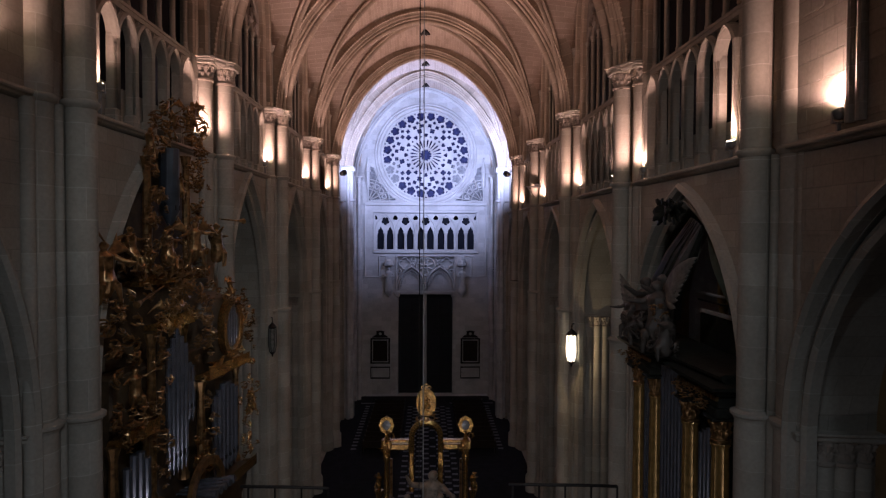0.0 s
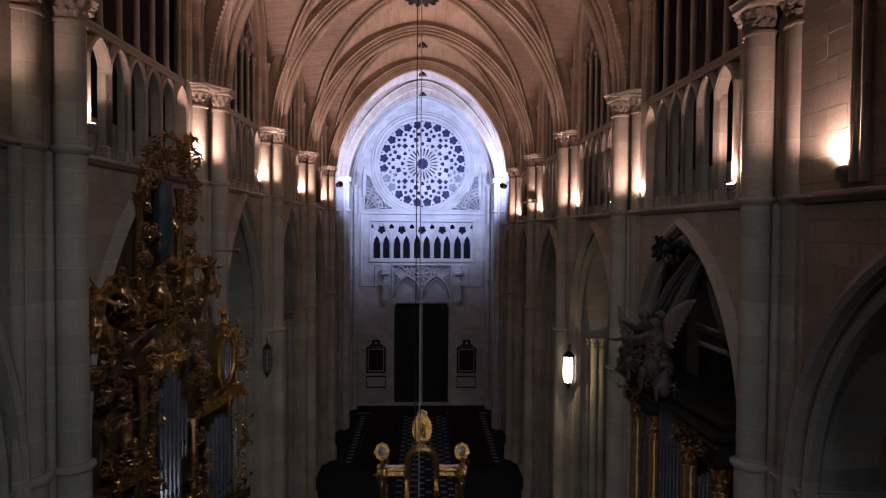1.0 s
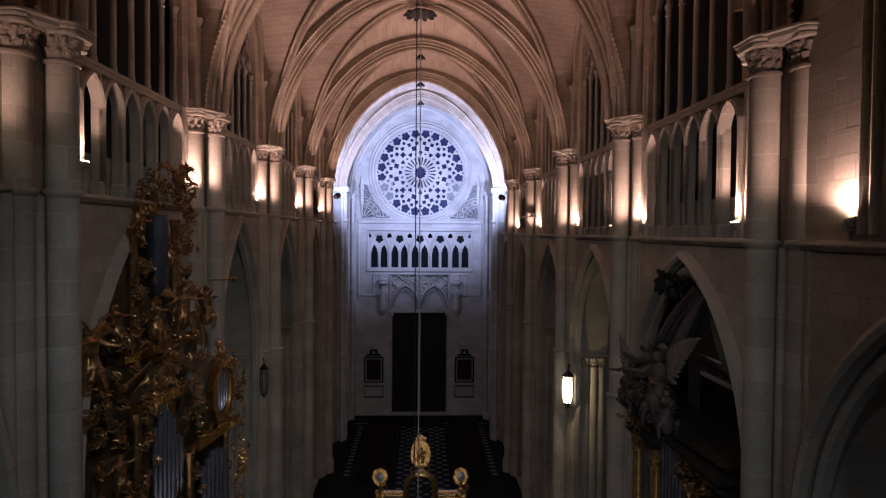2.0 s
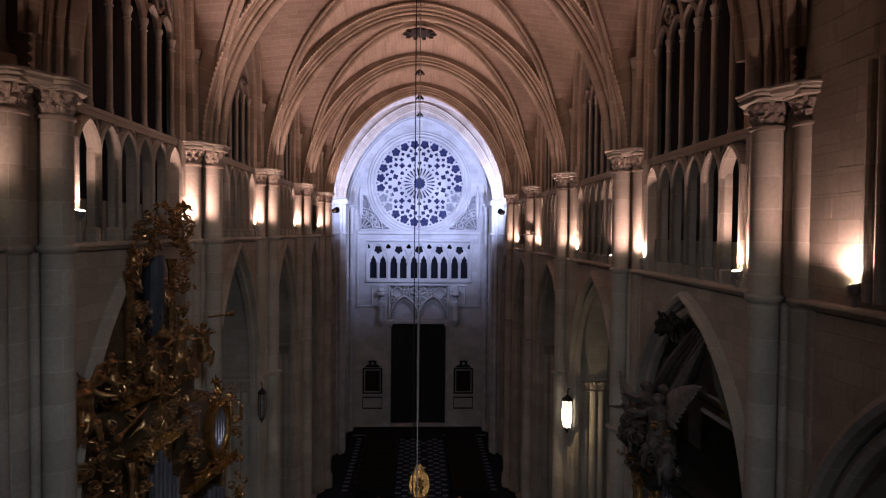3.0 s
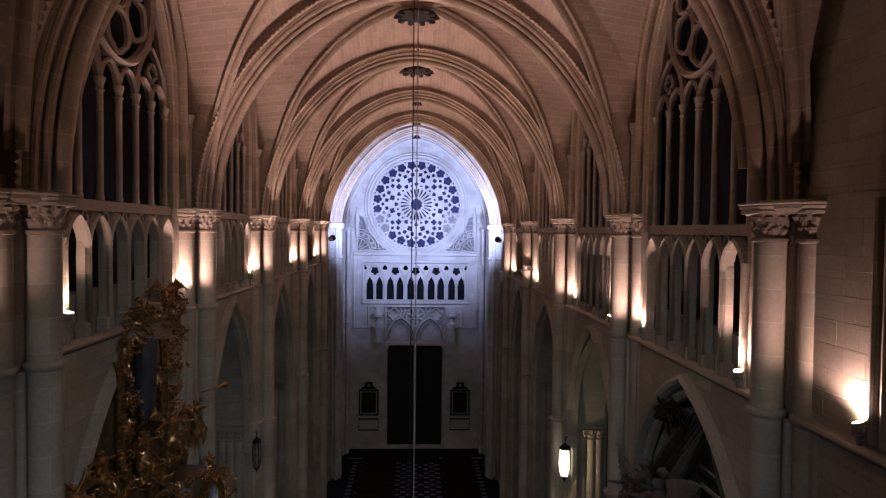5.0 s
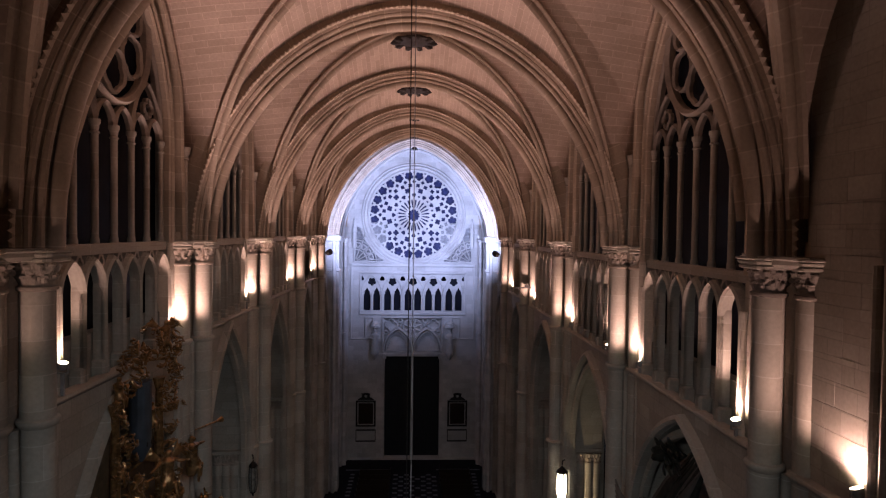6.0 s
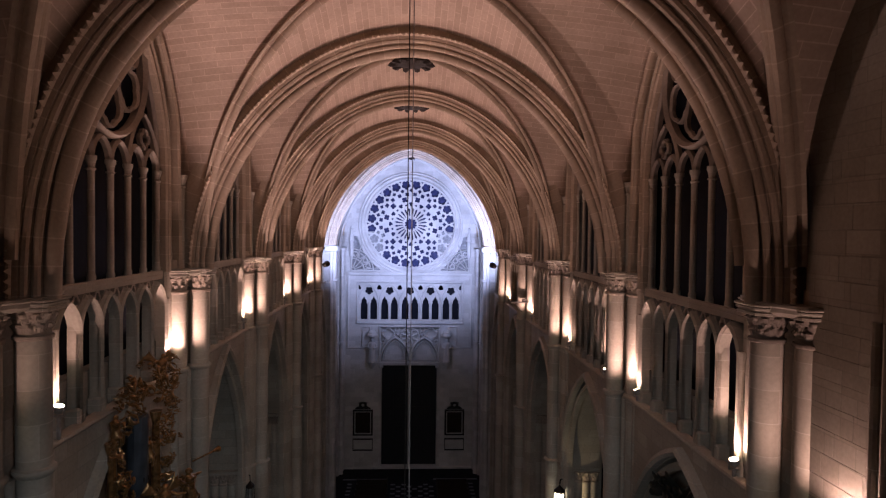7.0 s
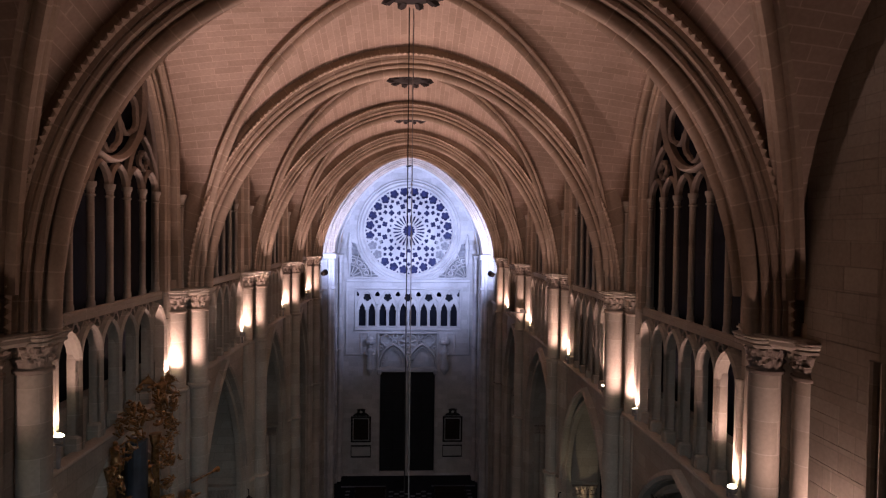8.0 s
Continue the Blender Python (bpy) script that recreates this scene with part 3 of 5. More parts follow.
# ---- the west wall, drawn at 1 : 1.18 and set to its true size ----
WS = (1.18, 1.18, 1.195)
west = thing("wall_west", "white stone west wall pierced by rose window, arcade and portal", "wall", (0, WEST, 0), kind="structure")
west.scale = WS
U, V = (1, 0, 0), (0, 0, 1)
ROSE_Z, ROSE_R = 19.55, 3.66
# greyer than the white stone: recess shade behind the tracery, put into the colour
SHADE = plain("recess_shade_grey", (0.22, 0.22, 0.22), 0.8)
outline = [(-8, 0), (8, 0), (8, 27), (-8, 27)]
door_hole = [(-2.24, 0.02), (2.24, 0.02), (2.24, 8.2), (-2.24, 8.2)]
arcade = [(-4.15, 11.8), (4.15, 11.8), (4.15, 14.8), (-4.15, 14.8)]
tympanum = [(-2.3, 8.55), (2.3, 8.55), (2.3, 11.3), (-2.3, 11.3)]


def corner(s):
    pts = [(s * 2.45, 15.82), (s * 4.72, 15.82), (s * 4.72, 18.6)]
    return pts + [(s * 4.4 * math.cos(a), 19.55 - 4.4 * math.sin(a)) for a in [radians(14 + 4.6 * i) for i in range(10)]]


part("wall_face", Geo().plate(outline, [door_hole, arcade, tympanum, corner(-1), corner(1), [(a * 1.16 / 1.18, 23.32 / 1.195 + (c - ROSE_Z) * 1.16 / 1.195) for a, c in circle(0, ROSE_Z, ROSE_R, 72)]], 1.2, (0, 1.2, 0), U, V), PALE, west)
part("wall_back", Geo().box(-8, 8, 1.25, 1.45, 0, 27), PALE, west)


def small_sweep(pts, y, w=0.05, d=0.06):
    return Geo().sweep([(a, y, c) for a, c in pts], [(-w, -d), (-w * 0.3, -d * 1.5), (w * 0.3, -d * 1.5), (w, -d), (w, d), (-w, d)], (0, 1, 0))


def rose():
    w = thing("rose_window", "round stone rose window with blue-grey glass and foiled tracery", "window", (0, WEST, 23.32), kind="structure")
    holes = [foil(0, 0, 0.5, 12, 0, 5, 0.22)]
    for i in range(24):
        a, b = 6.28319 * (i + 0.5) / 24, 6.28319 * i / 24
        ca, sa, cb, sb = math.cos(a), math.sin(a), math.cos(b), math.sin(b)
        holes.append([(r * ca - q * sa, r * sa + q * ca) for r, q in ((0.64, -0.028), (1.2, -0.075), (1.36, 0), (1.2, 0.075), (0.64, 0.028))])
        holes.append(foil(3.22 * ca, 3.22 * sa, 0.375, 5, a, 6, 0.26))
        holes.append([(r * cb - q * sb, r * sb + q * cb) for r, q in ((2.59, 0), (2.76, -0.18), (2.94, 0), (2.76, 0.18))])
        holes.append([(r * cb - q * sb, r * sb + q * cb) for r, q in ((3.42, 0), (3.58, -0.12), (3.58, 0.12))])
        holes.append(foil(2.46 * ca, 2.46 * sa, 0.19, 4, a, 5, 0.34))
        if i % 2 == 0:
            holes.append(foil(1.66 * cb, 1.66 * sb, 0.19, 3, b, 5, 0.34))
        else:
            holes.append(foil(2.05 * cb, 2.05 * sb, 0.245, 4, b, 5, 0.32))
            holes.append(foil(1.56 * cb, 1.56 * sb, 0.1, 4, b, 3, 0.2))
    part("tracery", Geo().plate(circle(0, 0, ROSE_R - 0.01, 72), holes, 0.26, (0, 0.34, 0), U, V), PALE_CARVED, w)
    part("pane", Geo().lathe([(ROSE_R - 0.02, 0), (ROSE_R - 0.02, 0.03)], 0, 0, 0, 48), ROSE_GLASS, w).matrix_basis = pose(0, 0.46, 0, 90)
    for r, d in ((ROSE_R + 0.02, 0.0), (ROSE_R + 0.3, 0.04), (ROSE_R + 0.52, 0.02)):
        part("rim_moulding", Geo().sweep([(a, -d, c) for a, c in circle(0, 0, r, 72)], [(-0.08, -0.05), (0, -0.1), (0.08, -0.05), (0.08, 0.05), (-0.08, 0.05)], (0, 1, 0), closed=True), PALE_CARVED, w)
    for i in range(24):
        a = 6.28319 * i / 24
        part("spoke", Geo().tube([(0.62 * math.cos(a), 0.06, 0.62 * math.sin(a)), (1.5 * math.cos(a), 0.06, 1.5 * math.sin(a))], 0.035, 6), PALE_CARVED, w)
    w.scale = (1.16, 1.16, 1.16)
    return w


rose()


def spandrel(s):
    """Fan tracery in the corner below the rose."""
    w = thing("spandrel_panel", "carved white stone fan tracery in corner beside rose window", "carving", (0, WEST, 0), kind="structure")
    w.scale = WS
    cx, cz = s * 4.72, 15.75
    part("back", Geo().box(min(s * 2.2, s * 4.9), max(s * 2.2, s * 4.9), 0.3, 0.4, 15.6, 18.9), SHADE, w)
    part("frame", small_sweep([(cx, 18.4), (cx, cz), (s * 2.3, cz)], -0.05, 0.07), PALE_CARVED, w)
    for r in (1.0, 1.75):
        part("fan_ring", small_sweep([(cx - s * r * math.cos(1.5708 * i / 10), cz + r * math.sin(1.5708 * i / 10)) for i in range(11)], 0.06, 0.05, 0.14), PALE_CARVED, w)
    for i in range(5):
        a = 1.5708 * i / 4.4 + 0.12
        r1 = 2.3 if i in (0, 1) else 1.9 if i < 3 else 2.4
        part("fan_rib", small_sweep([(cx - s * 0.25 * math.cos(a), cz + 0.25 * math.sin(a)), (cx - s * r1 * math.cos(a), cz + r1 * math.sin(a))], 0.06, 0.045, 0.14), PALE_CARVED, w)
        if i < 4:
            b = a + 0.18
            hp = foil(cx - s * 1.38 * math.cos(b), cz + 1.38 * math.sin(b), 0.2, 3, b, 5)
            part("foil", Geo().sweep([(p, 0.08, q) for p, q in hp], [(-0.04, -0.12), (0.04, -0.12), (0.04, 0.12), (-0.04, 0.12)], (0, 1, 0), closed=True), PALE_CARVED, w)
    part("pinnacle", Geo().lathe([(0.16, 0), (0.16, 1.2), (0.22, 1.25), (0.05, 2.2), (0.1, 2.25), (0.0, 2.45)], s * 4.72, -0.1, 16.9, 6), PALE_CARVED, w)


spandrel(-1), spandrel(1)


def small_arcade():
    w = thing("blind_arcade", "white stone arcade of five twin lancet openings with foils", "arcade", (0, WEST, 0), kind="structure")
    w.scale = WS
    # black sheet in place of the shaded depth behind the lancets
    part("dark_back", Geo().box(-4.2, 4.2, 0.5, 0.6, 11.6, 14.9), GLASS_AND_SHADE, w)
    for i in range(5):
        u = -3.32 + 1.66 * i
        holes = []
        for q in (-0.39, 0.39):
            holes.append([(u + q - 0.28, 11.86), (u + q - 0.28, 13.1)] + [(u + q - 0.2, 13.22), (u + q - 0.24, 13.34), (u + q - 0.12, 13.5), (u + q, 13.74), (u + q + 0.12, 13.5), (u + q + 0.24, 13.34), (u + q + 0.2, 13.22)] + [(u + q + 0.28, 13.1), (u + q + 0.28, 11.86)])
        holes.append(foil(u, 14.16, 0.34, 5, math.pi / 2, 6, 0.28))
        p = part("arcade_panel", Geo().plate([(u - 0.826, 11.8), (u + 0.826, 11.8), (u + 0.826, 14.8), (u - 0.826, 14.8)], holes, 0.25, (0, 0.4, 0), U, V), PALE_CARVED, w)
        part("hood", small_sweep(parch(0.8, 1.52, 8, u, 13.2), 0.12, 0.045), PALE_CARVED, p)
        part("colonnette", Geo().lathe([(0.07, 0), (0.05, 0.1), (0.05, 1.2), (0.09, 1.35), (0.09, 1.42)], u, 0.1, 11.82, 8), PALE_CARVED, p)
        for q in (-0.82, 0.82):
            part("colonnette", Geo().lathe([(0.09, 0), (0.06, 0.1), (0.06, 1.2), (0.1, 1.35), (0.1, 1.42)], u + q * 0.99, 0.1, 11.82, 8), PALE_CARVED, p)
            # flat dark plate painted for the shade of a pierced opening
            part("dark_trefoil", Geo().plate(foil(u + q, 14.42, 0.2, 3, -math.pi / 2, 5), [], 0.02, (0, 0.146, 0), U, V), GLASS_AND_SHADE, p)
    part("sill", Geo().box(-4.3, 4.3, -0.18, 0.1, 11.55, 11.78, 0.03), PALE_CARVED, w)
    part("cornice", Geo().box(-5.0, 5.0, -0.22, 0.0, 15.4, 15.68, 0.05), PALE_CARVED, w)
    part("frame", Geo().box(-4.3, 4.3, -0.12, 0.02, 14.82, 14.96, 0.03), PALE_CARVED, w)
    for s in (-1, 1):
        part("frame", Geo().box(min(s * 4.16, s * 4.3), max(s * 4.16, s * 4.3), -0.1, 0.02, 11.8, 14.82, 0.02), PALE_CARVED, w)
        part("frame", Geo().box(min(s * 4.9, s * 5.02), max(s * 4.9, s * 5.02), -0.1, 0.02, 9.6, 15.4, 0.02), PALE_CARVED, w)


small_arcade()


def portal():
    d = thing("door_1", "tall dark bronze double door below the carved portal", "door", (0, WEST, 0), kind="structure")
    d.scale = WS
    for s in (-1, 1):
        leaf = part("door_leaf", Geo().box(min(s * 0.12, s * 2.22), max(s * 0.12, s * 2.22), 0.5, 0.65, 0.03, 8.15), BRONZE, d)
        for r in range(5):
            for c in range(2):
                x0 = 0.3 + c * 0.95
                part("door_panel", Geo().box(min(s * x0, s * (x0 + 0.8)), max(s * x0, s * (x0 + 0.8)), 0.46, 0.5, 0.3 + r * 1.55, 1.65 + r * 1.55, 0.02), BRONZE, leaf)
    part("trumeau", Geo().box(-0.1, 0.1, 0.1, 0.5, 0, 8.2, 0.04), PALE_CARVED, d)
    t = thing("portal_carving", "white carved stone panel with twin arches and rosette above door", "carving", (0, WEST, 0), kind="structure")
    t.scale = WS
    part("panel", Geo().box(-2.4, 2.4, 0.3, 0.4, 8.45, 11.4), PALE, t)
    part("lintel", Geo().box(-2.6, 2.6, -0.16, -0.004, 8.22, 8.5, 0.04), PALE_CARVED, t)
    part("frame", small_sweep([(-2.4, 8.5), (-2.4, 11.35), (2.4, 11.35), (2.4, 8.5)], -0.1, 0.07), PALE_CARVED, t)
    RIBLET = [(-0.05, -0.12), (0, -0.17), (0.05, -0.12), (0.06, 0.2), (-0.06, 0.2)]
    for r in (0.76, 0.16):
        part("rosette", Geo().sweep([(a, 0.1, c) for a, c in circle(0, 10.48, r, 28)], RIBLET, (0, 1, 0), closed=True), PALE_CARVED, t)
    for k in range(8):
        a = 6.28319 * k / 8 + 0.3927
        part("rosette_spoke", Geo().sweep([(q * math.cos(a), 0.12, 10.48 + q * math.sin(a)) for q in (0.16, 0.72)], RIBLET, (0, 1, 0)), PALE_CARVED, t)
        b = a + 0.3927
        part("rosette_lobe", Geo().sweep([(u, 0.14, c) for u, c in circle(0.5 * math.cos(b), 10.48 + 0.5 * math.sin(b), 0.17, 10)], [(-0.03, -0.08), (0.03, -0.08), (0.03, 0.1), (-0.03, 0.1)], (0, 1, 0), closed=True), PALE_CARVED, t)
    for s in (-1, 1):
        part("arch", small_sweep(parch(1.16, 1.75, 10, s * 1.17, 8.7), 0.06, 0.08, 0.2), PALE_CARVED, t)
        fringe = parch(0.98, 1.5, 9, s * 1.17, 8.7)
        part("arch", small_sweep(fringe, 0.12, 0.04, 0.16), PALE_CARVED, t)
        for (ax, az), (bx, bz) in zip(fringe[1:-2], fringe[2:-1]):
            # hanging cusps point to the middle of the arch
            mx, mz = (ax + bx) / 2, (az + bz) / 2
            d = Vector((s * 1.17 - mx, 8.9 - mz)).normalized()
            part("cusp", Geo().tube([(mx, 0.12, mz), (mx + d.x * 0.16 + d.y * 0.05, 0.08, mz + d.y * 0.16), (mx + d.x * 0.27, 0.08, mz + d.y * 0.27)], [0.09, 0.07, 0.02], 5), PALE_CARVED, t)
        for cx, cz, r, lobes in ((s * 1.72, 10.72, 0.48, 4), (s * 1.02, 11.08, 0.2, 3), (s * 1.1, 10.62, 0.14, 3), (s * 2.15, 10.1, 0.16, 3), (s * 0.16, 9.42, 0.14, 3)):
            part("foil", Geo().sweep([(a, 0.12, c) for a, c in foil(cx, cz, r, lobes, 0.785 if lobes == 4 else 1.57 * s, 6)], [(-0.04, -0.14), (0, -0.17), (0.04, -0.14), (0.05, 0.18), (-0.05, 0.18)], (0, 1, 0), closed=True), PALE_CARVED, t)
        part("corbel", Geo().box(min(s * 2.1, s * 2.45), max(s * 2.1, s * 2.45), -0.2, 0.0, 8.0, 8.5, 0.06), PALE_CARVED, t)
        st = tagged(fused(part("statue", statue_figure(1.85), PALE_CARVED), 0.03), "white stone robed figure on a bracket beside the portal", "statue", "portal statues")
        st.matrix_basis = pose(s * 3.54, WEST - 0.4, 8.55 * 1.195) @ Matrix.Diagonal((0.95, 0.95, 1.22, 1))
        n = thing("statue_niche", "white carved stone bracket and canopy around a statue", "carving", (s * 3.54, WEST, 0), group="statue niches", kind="structure")
        n.scale = WS
        part("bracket", Geo().lathe([(0.05, 8.0), (0.2, 8.25), (0.3, 8.4), (0.34, 8.55)], 0, -0.33, 0, 8), PALE_CARVED, n)
        part("canopy", Geo().lathe([(0.36, 10.55), (0.4, 10.6), (0.4, 10.75), (0.3, 10.85), (0.34, 10.9), (0.2, 11.05), (0.0, 11.1)], 0, -0.3, 0, 8), PALE_CARVED, n)
        part("side_panel", small_sweep([(s * 0.5 - 0.3, 9.7), (s * 0.5 - 0.3, 11.3), (s * 0.5 + 0.3, 11.3), (s * 0.5 + 0.3, 9.7), (s * 0.5 - 0.3, 9.7)], -0.03, 0.04), PALE_CARVED, n)
        part("string_course", Geo().box(min(s * 0.3, s * 2.1), max(s * 0.3, s * 2.1), -0.1, 0.0, 9.55, 9.68, 0.03), PALE_CARVED, n)


def statue_figure(h):
    """A standing draped figure as one plain shape."""
    g = Geo()
    rings = []
    for r, z in ((0.19, 0), (0.2, 0.06), (0.17, 0.3), (0.15, 0.5), (0.165, 0.64), (0.19, 0.76), (0.15, 0.82), (0.06, 0.85), (0.05, 0.87), (0.075, 0.91), (0.075, 0.95), (0.045, 0.99), (0.004, 1.0)):
        rings.append([(h * r * (1 + 0.12 * math.cos(7 * a + z * 3) * (z < 0.7)) * math.cos(a), h * r * 0.72 * math.sin(a), h * z) for a in [6.2832 * i / 18 for i in range(18)]])
    g.loft(rings)
    for s in (-1, 1):
        g.tube([(s * 0.17 * h, 0, 0.77 * h), (s * 0.25 * h, -0.04 * h, 0.62 * h), (s * 0.1 * h, -0.17 * h, 0.6 * h)], [0.05 * h, 0.045 * h, 0.03 * h], 7)
    return g


portal()
for s in (-1, 1):
    pl = thing("wall_plaque", "dark framed plaque with pediment above a white stone panel", "plaque", (s * 4.38, WEST, 0), group="wall plaques")
    pl.scale = WS
    part("board", Geo().box(-0.66, 0.66, -0.06, -0.004, 2.72, 4.5, 0.01), DARKWOOD, pl)
    fr = [(-0.74, 2.62), (-0.74, 4.6), (0.74, 4.6), (0.74, 2.62)]
    part("frame", Geo().sweep([(a, -0.07, c) for a, c in fr], [(-0.08, -0.06), (0.08, -0.06), (0.08, 0.06), (-0.08, 0.06)], (0, 1, 0), closed=True), IRON, pl)
    part("inner_frame", Geo().sweep([(a * 0.84, -0.09, 3.61 + (c - 3.61) * 0.87) for a, c in fr], [(-0.03, -0.03), (0.03, -0.03), (0.03, 0.03), (-0.03, 0.03)], (0, 1, 0), closed=True), PALE_CARVED, pl)
    part("pediment", Geo().plate([(-0.66, 4.7), (0.66, 4.7), (0.5, 4.85), (0.32, 4.92), (0.3, 5.12), (0.36, 5.2), (0.12, 5.26), (-0.12, 5.26), (-0.36, 5.2), (-0.3, 5.12), (-0.32, 4.92), (-0.5, 4.85)], [circle(0, 5.0, 0.12, 12)], 0.1, (0, -0.004, 0), U, V), IRON, pl)
    part("panel", Geo().box(-0.7, 0.7, -0.04, -0.004, 1.45, 2.2, 0.01), PALE, pl)
    part("panel_frame", Geo().sweep([(a, -0.05, c) for a, c in ((-0.78, 1.38), (-0.78, 2.27), (0.78, 2.27), (0.78, 1.38))], [(-0.05, -0.04), (0.05, -0.04), (0.05, 0.04), (-0.05, 0.04)], (0, 1, 0), closed=True), IRON, pl)


def west_arch():
    w = thing("west_arch", "deep white stone wall arch with responds framing the west wall", "arch", (0, WEST, 0), kind="structure")
    half, rise, spring = 6.62, 8.3, 21.1
    hole = [(-half, 0.02)] + blunt_arch(half, rise, 1.7, 20, spring) + [(half, 0.02)]
    part("arch_wall", Geo().plate([(-7.6, 0.0), (7.6, 0.0), (7.6, 30.2), (-7.6, 30.2)], [hole], 0.55, (0, -0.01, 0), U, V), PALE, w)
    for k, (gr, y, r) in enumerate(((0.0, -0.25, 0.08), (0.06, -0.55, 0.1), (0.25, -0.58, 0.08))):
        part("arch_roll", Geo().sweep([(a, y, c) for a, c in blunt_arch(half + gr, rise + gr, 1.7, 24, spring)], [(r * math.cos(q), r * math.sin(q)) for q in [0.7854 * i for i in range(8)]], (0, 1, 0)), PALE_CARVED, w)
    for s in (-1, 1):
        for x, y, r in ((6.22, -0.35, 0.13), (6.28, -0.8, 0.15), (6.5, -1.2, 0.17), (6.3, -1.7, 0.19), (6.62, -2.1, 0.17)):
            sh = part("respond_shaft", Geo().lathe([(r * 1.3, 0), (r * 1.3, 0.8), (r, 1.0), (r, 12.2), (r * 1.3, 12.25), (r * 1.3, 12.35), (r, 12.4), (r, 20.4)], s * x, y, 0, 14), PALE, w)
            part("respond_capital", capital(s * x, y, r, 0.5, 20.4), PALE_CARVED, sh)
            part("respond_abacus", Geo().box(s * x - r * 1.6, s * x + r * 1.6, y - r * 1.6, y + r * 1.6, 20.9, 21.08, 0.03), PALE_CARVED, sh)
        m = MID_WEST - WEST
        pb = part("pilaster", Geo().box(min(s * 6.1, s * 7.4), max(s * 6.1, s * 7.4), m - 0.5, m + 0.5, 0, 20.9, 0.05), PALE, w)
        part("pilaster_capital", Geo().box(min(s * 5.98, s * 7.4), max(s * 5.98, s * 7.4), m - 0.65, m + 0.65, 20.9, 21.4, 0.1), PALE_CARVED, pb)
        part("pilaster_band", Geo().box(min(s * 6.0, s * 7.4), max(s * 6.0, s * 7.4), m - 0.6, m + 0.6, 18.4, 18.65, 0.06), PALE_CARVED, pb)
        for e in (-0.62, 0.62):
            part("pilaster_shaft", Geo().lathe([(0.16, 0), (0.16, 20.9)], s * 6.5, m + e, 0, 12), PALE, pb)


west_arch()

# ---- floodlights on the ledges, the cool floods at the west end ----
WARM = (1.0, 0.65, 0.62)
AMBER = (1.0, 0.61, 0.55)


def lamp(name, kind, at, target, power, tone, size=0.25, cone=120, blend=0.6):
    data = bpy.data.lights.new(name, kind)
    data.energy, data.color = power, tone
    if kind == "SPOT":
        data.spot_size, data.spot_blend, data.shadow_soft_size = radians(cone), blend, size
    ob = new(name, data)
    ob.matrix_basis = look(at, target)
    return ob


def floodlight(at, aim, glass, lift=0.0):
    """A small floodlight on a yoke; aim is the way it throws."""
    t = thing("floodlight", "small lit metal floodlight standing on the stone ledge", "floodlight", at, group="floodlights")
    t.scale = (0.7, 0.7, 0.7)
    if lift:
        part("foot", Geo().box(-0.05, 0.05, -0.04, 0.04, -lift / 0.7, 0.0, 0.01), FIXTURE, t)
    part("bracket", Geo().box(-0.16, 0.16, -0.06, 0.06, 0, 0.03).box(-0.17, -0.14, -0.03, 0.03, 0, 0.24).box(0.14, 0.17, -0.03, 0.03, 0, 0.24), FIXTURE, t)
    head = part("housing", Geo().lathe([(0.06, -0.16), (0.12, -0.1), (0.15, 0.06), (0.15, 0.08), (0.12, 0.07)], 0, 0, 0, 14), FIXTURE, t)
    head.matrix_basis = Matrix.Translation((0, 0, 0.24)) @ Vector(aim).to_track_quat("Z", "Y").to_matrix().to_4x4()
    part("lens", Geo().lathe([(0.125, 0.0), (0.125, 0.012)], 0, 0, 0.07, 14), glass, head)
    return t


for y in PIERS[1:]:
    for s, z in ((-1, LEDGE_N + (0.55 if y == PIERS[1] else 0.36)), (1, LEDGE_S + 0.24)):
        # one at the far end of the bay before the pier, one at the near end of the bay after it
        first = y == PIERS[1]
        at = (s * (WALL - 0.06), y - (2.2 if first else 1.5), z)
        floodlight(at, (-s * 0.25, 0.3, 1), LAMP, z - 0.09 - (LEDGE_N if s < 0 else LEDGE_S))
        lamp("warm_flood", "SPOT", (at[0] - s * 0.1, at[1], z + 0.3), (at[0] - s * (0.3 if first else 1.6), at[1] + 0.7, z + 6), (330 if s > 0 else 80) if first else 400, AMBER, 0.08, 156 if first else 168, 0.5)
        if not first:
            lamp("vault_flood", "SPOT", (at[0] - s * 0.35, at[1] - 0.1, z + 0.35), (at[0] - s * 5.0, at[1] - (2.0 if y == PIERS[2] else 0.6), z + 8), (3000 if s < 0 else 400) if y == PIERS[2] else (1800 if s < 0 else 950), WARM, 0.08, 84, 0.7)
        at = (s * (WALL - 0.12), y + 1.4, z)
        floodlight(at, (-s * 0.2, -0.1, 1), LAMP, z - 0.09 - (LEDGE_N if s < 0 else LEDGE_S))
        lamp("warm_flood", "SPOT", (at[0] - s * 0.1, at[1], z + 0.3), (at[0] - s * (0.2 if first else 1.2), at[1] - 0.2, z + 6), (130 if first else 60) if s < 0 else (330 if first else 240), AMBER, 0.08, 140 if first else 165, 0.5)
COOL = (0.45, 0.535, 1.0)
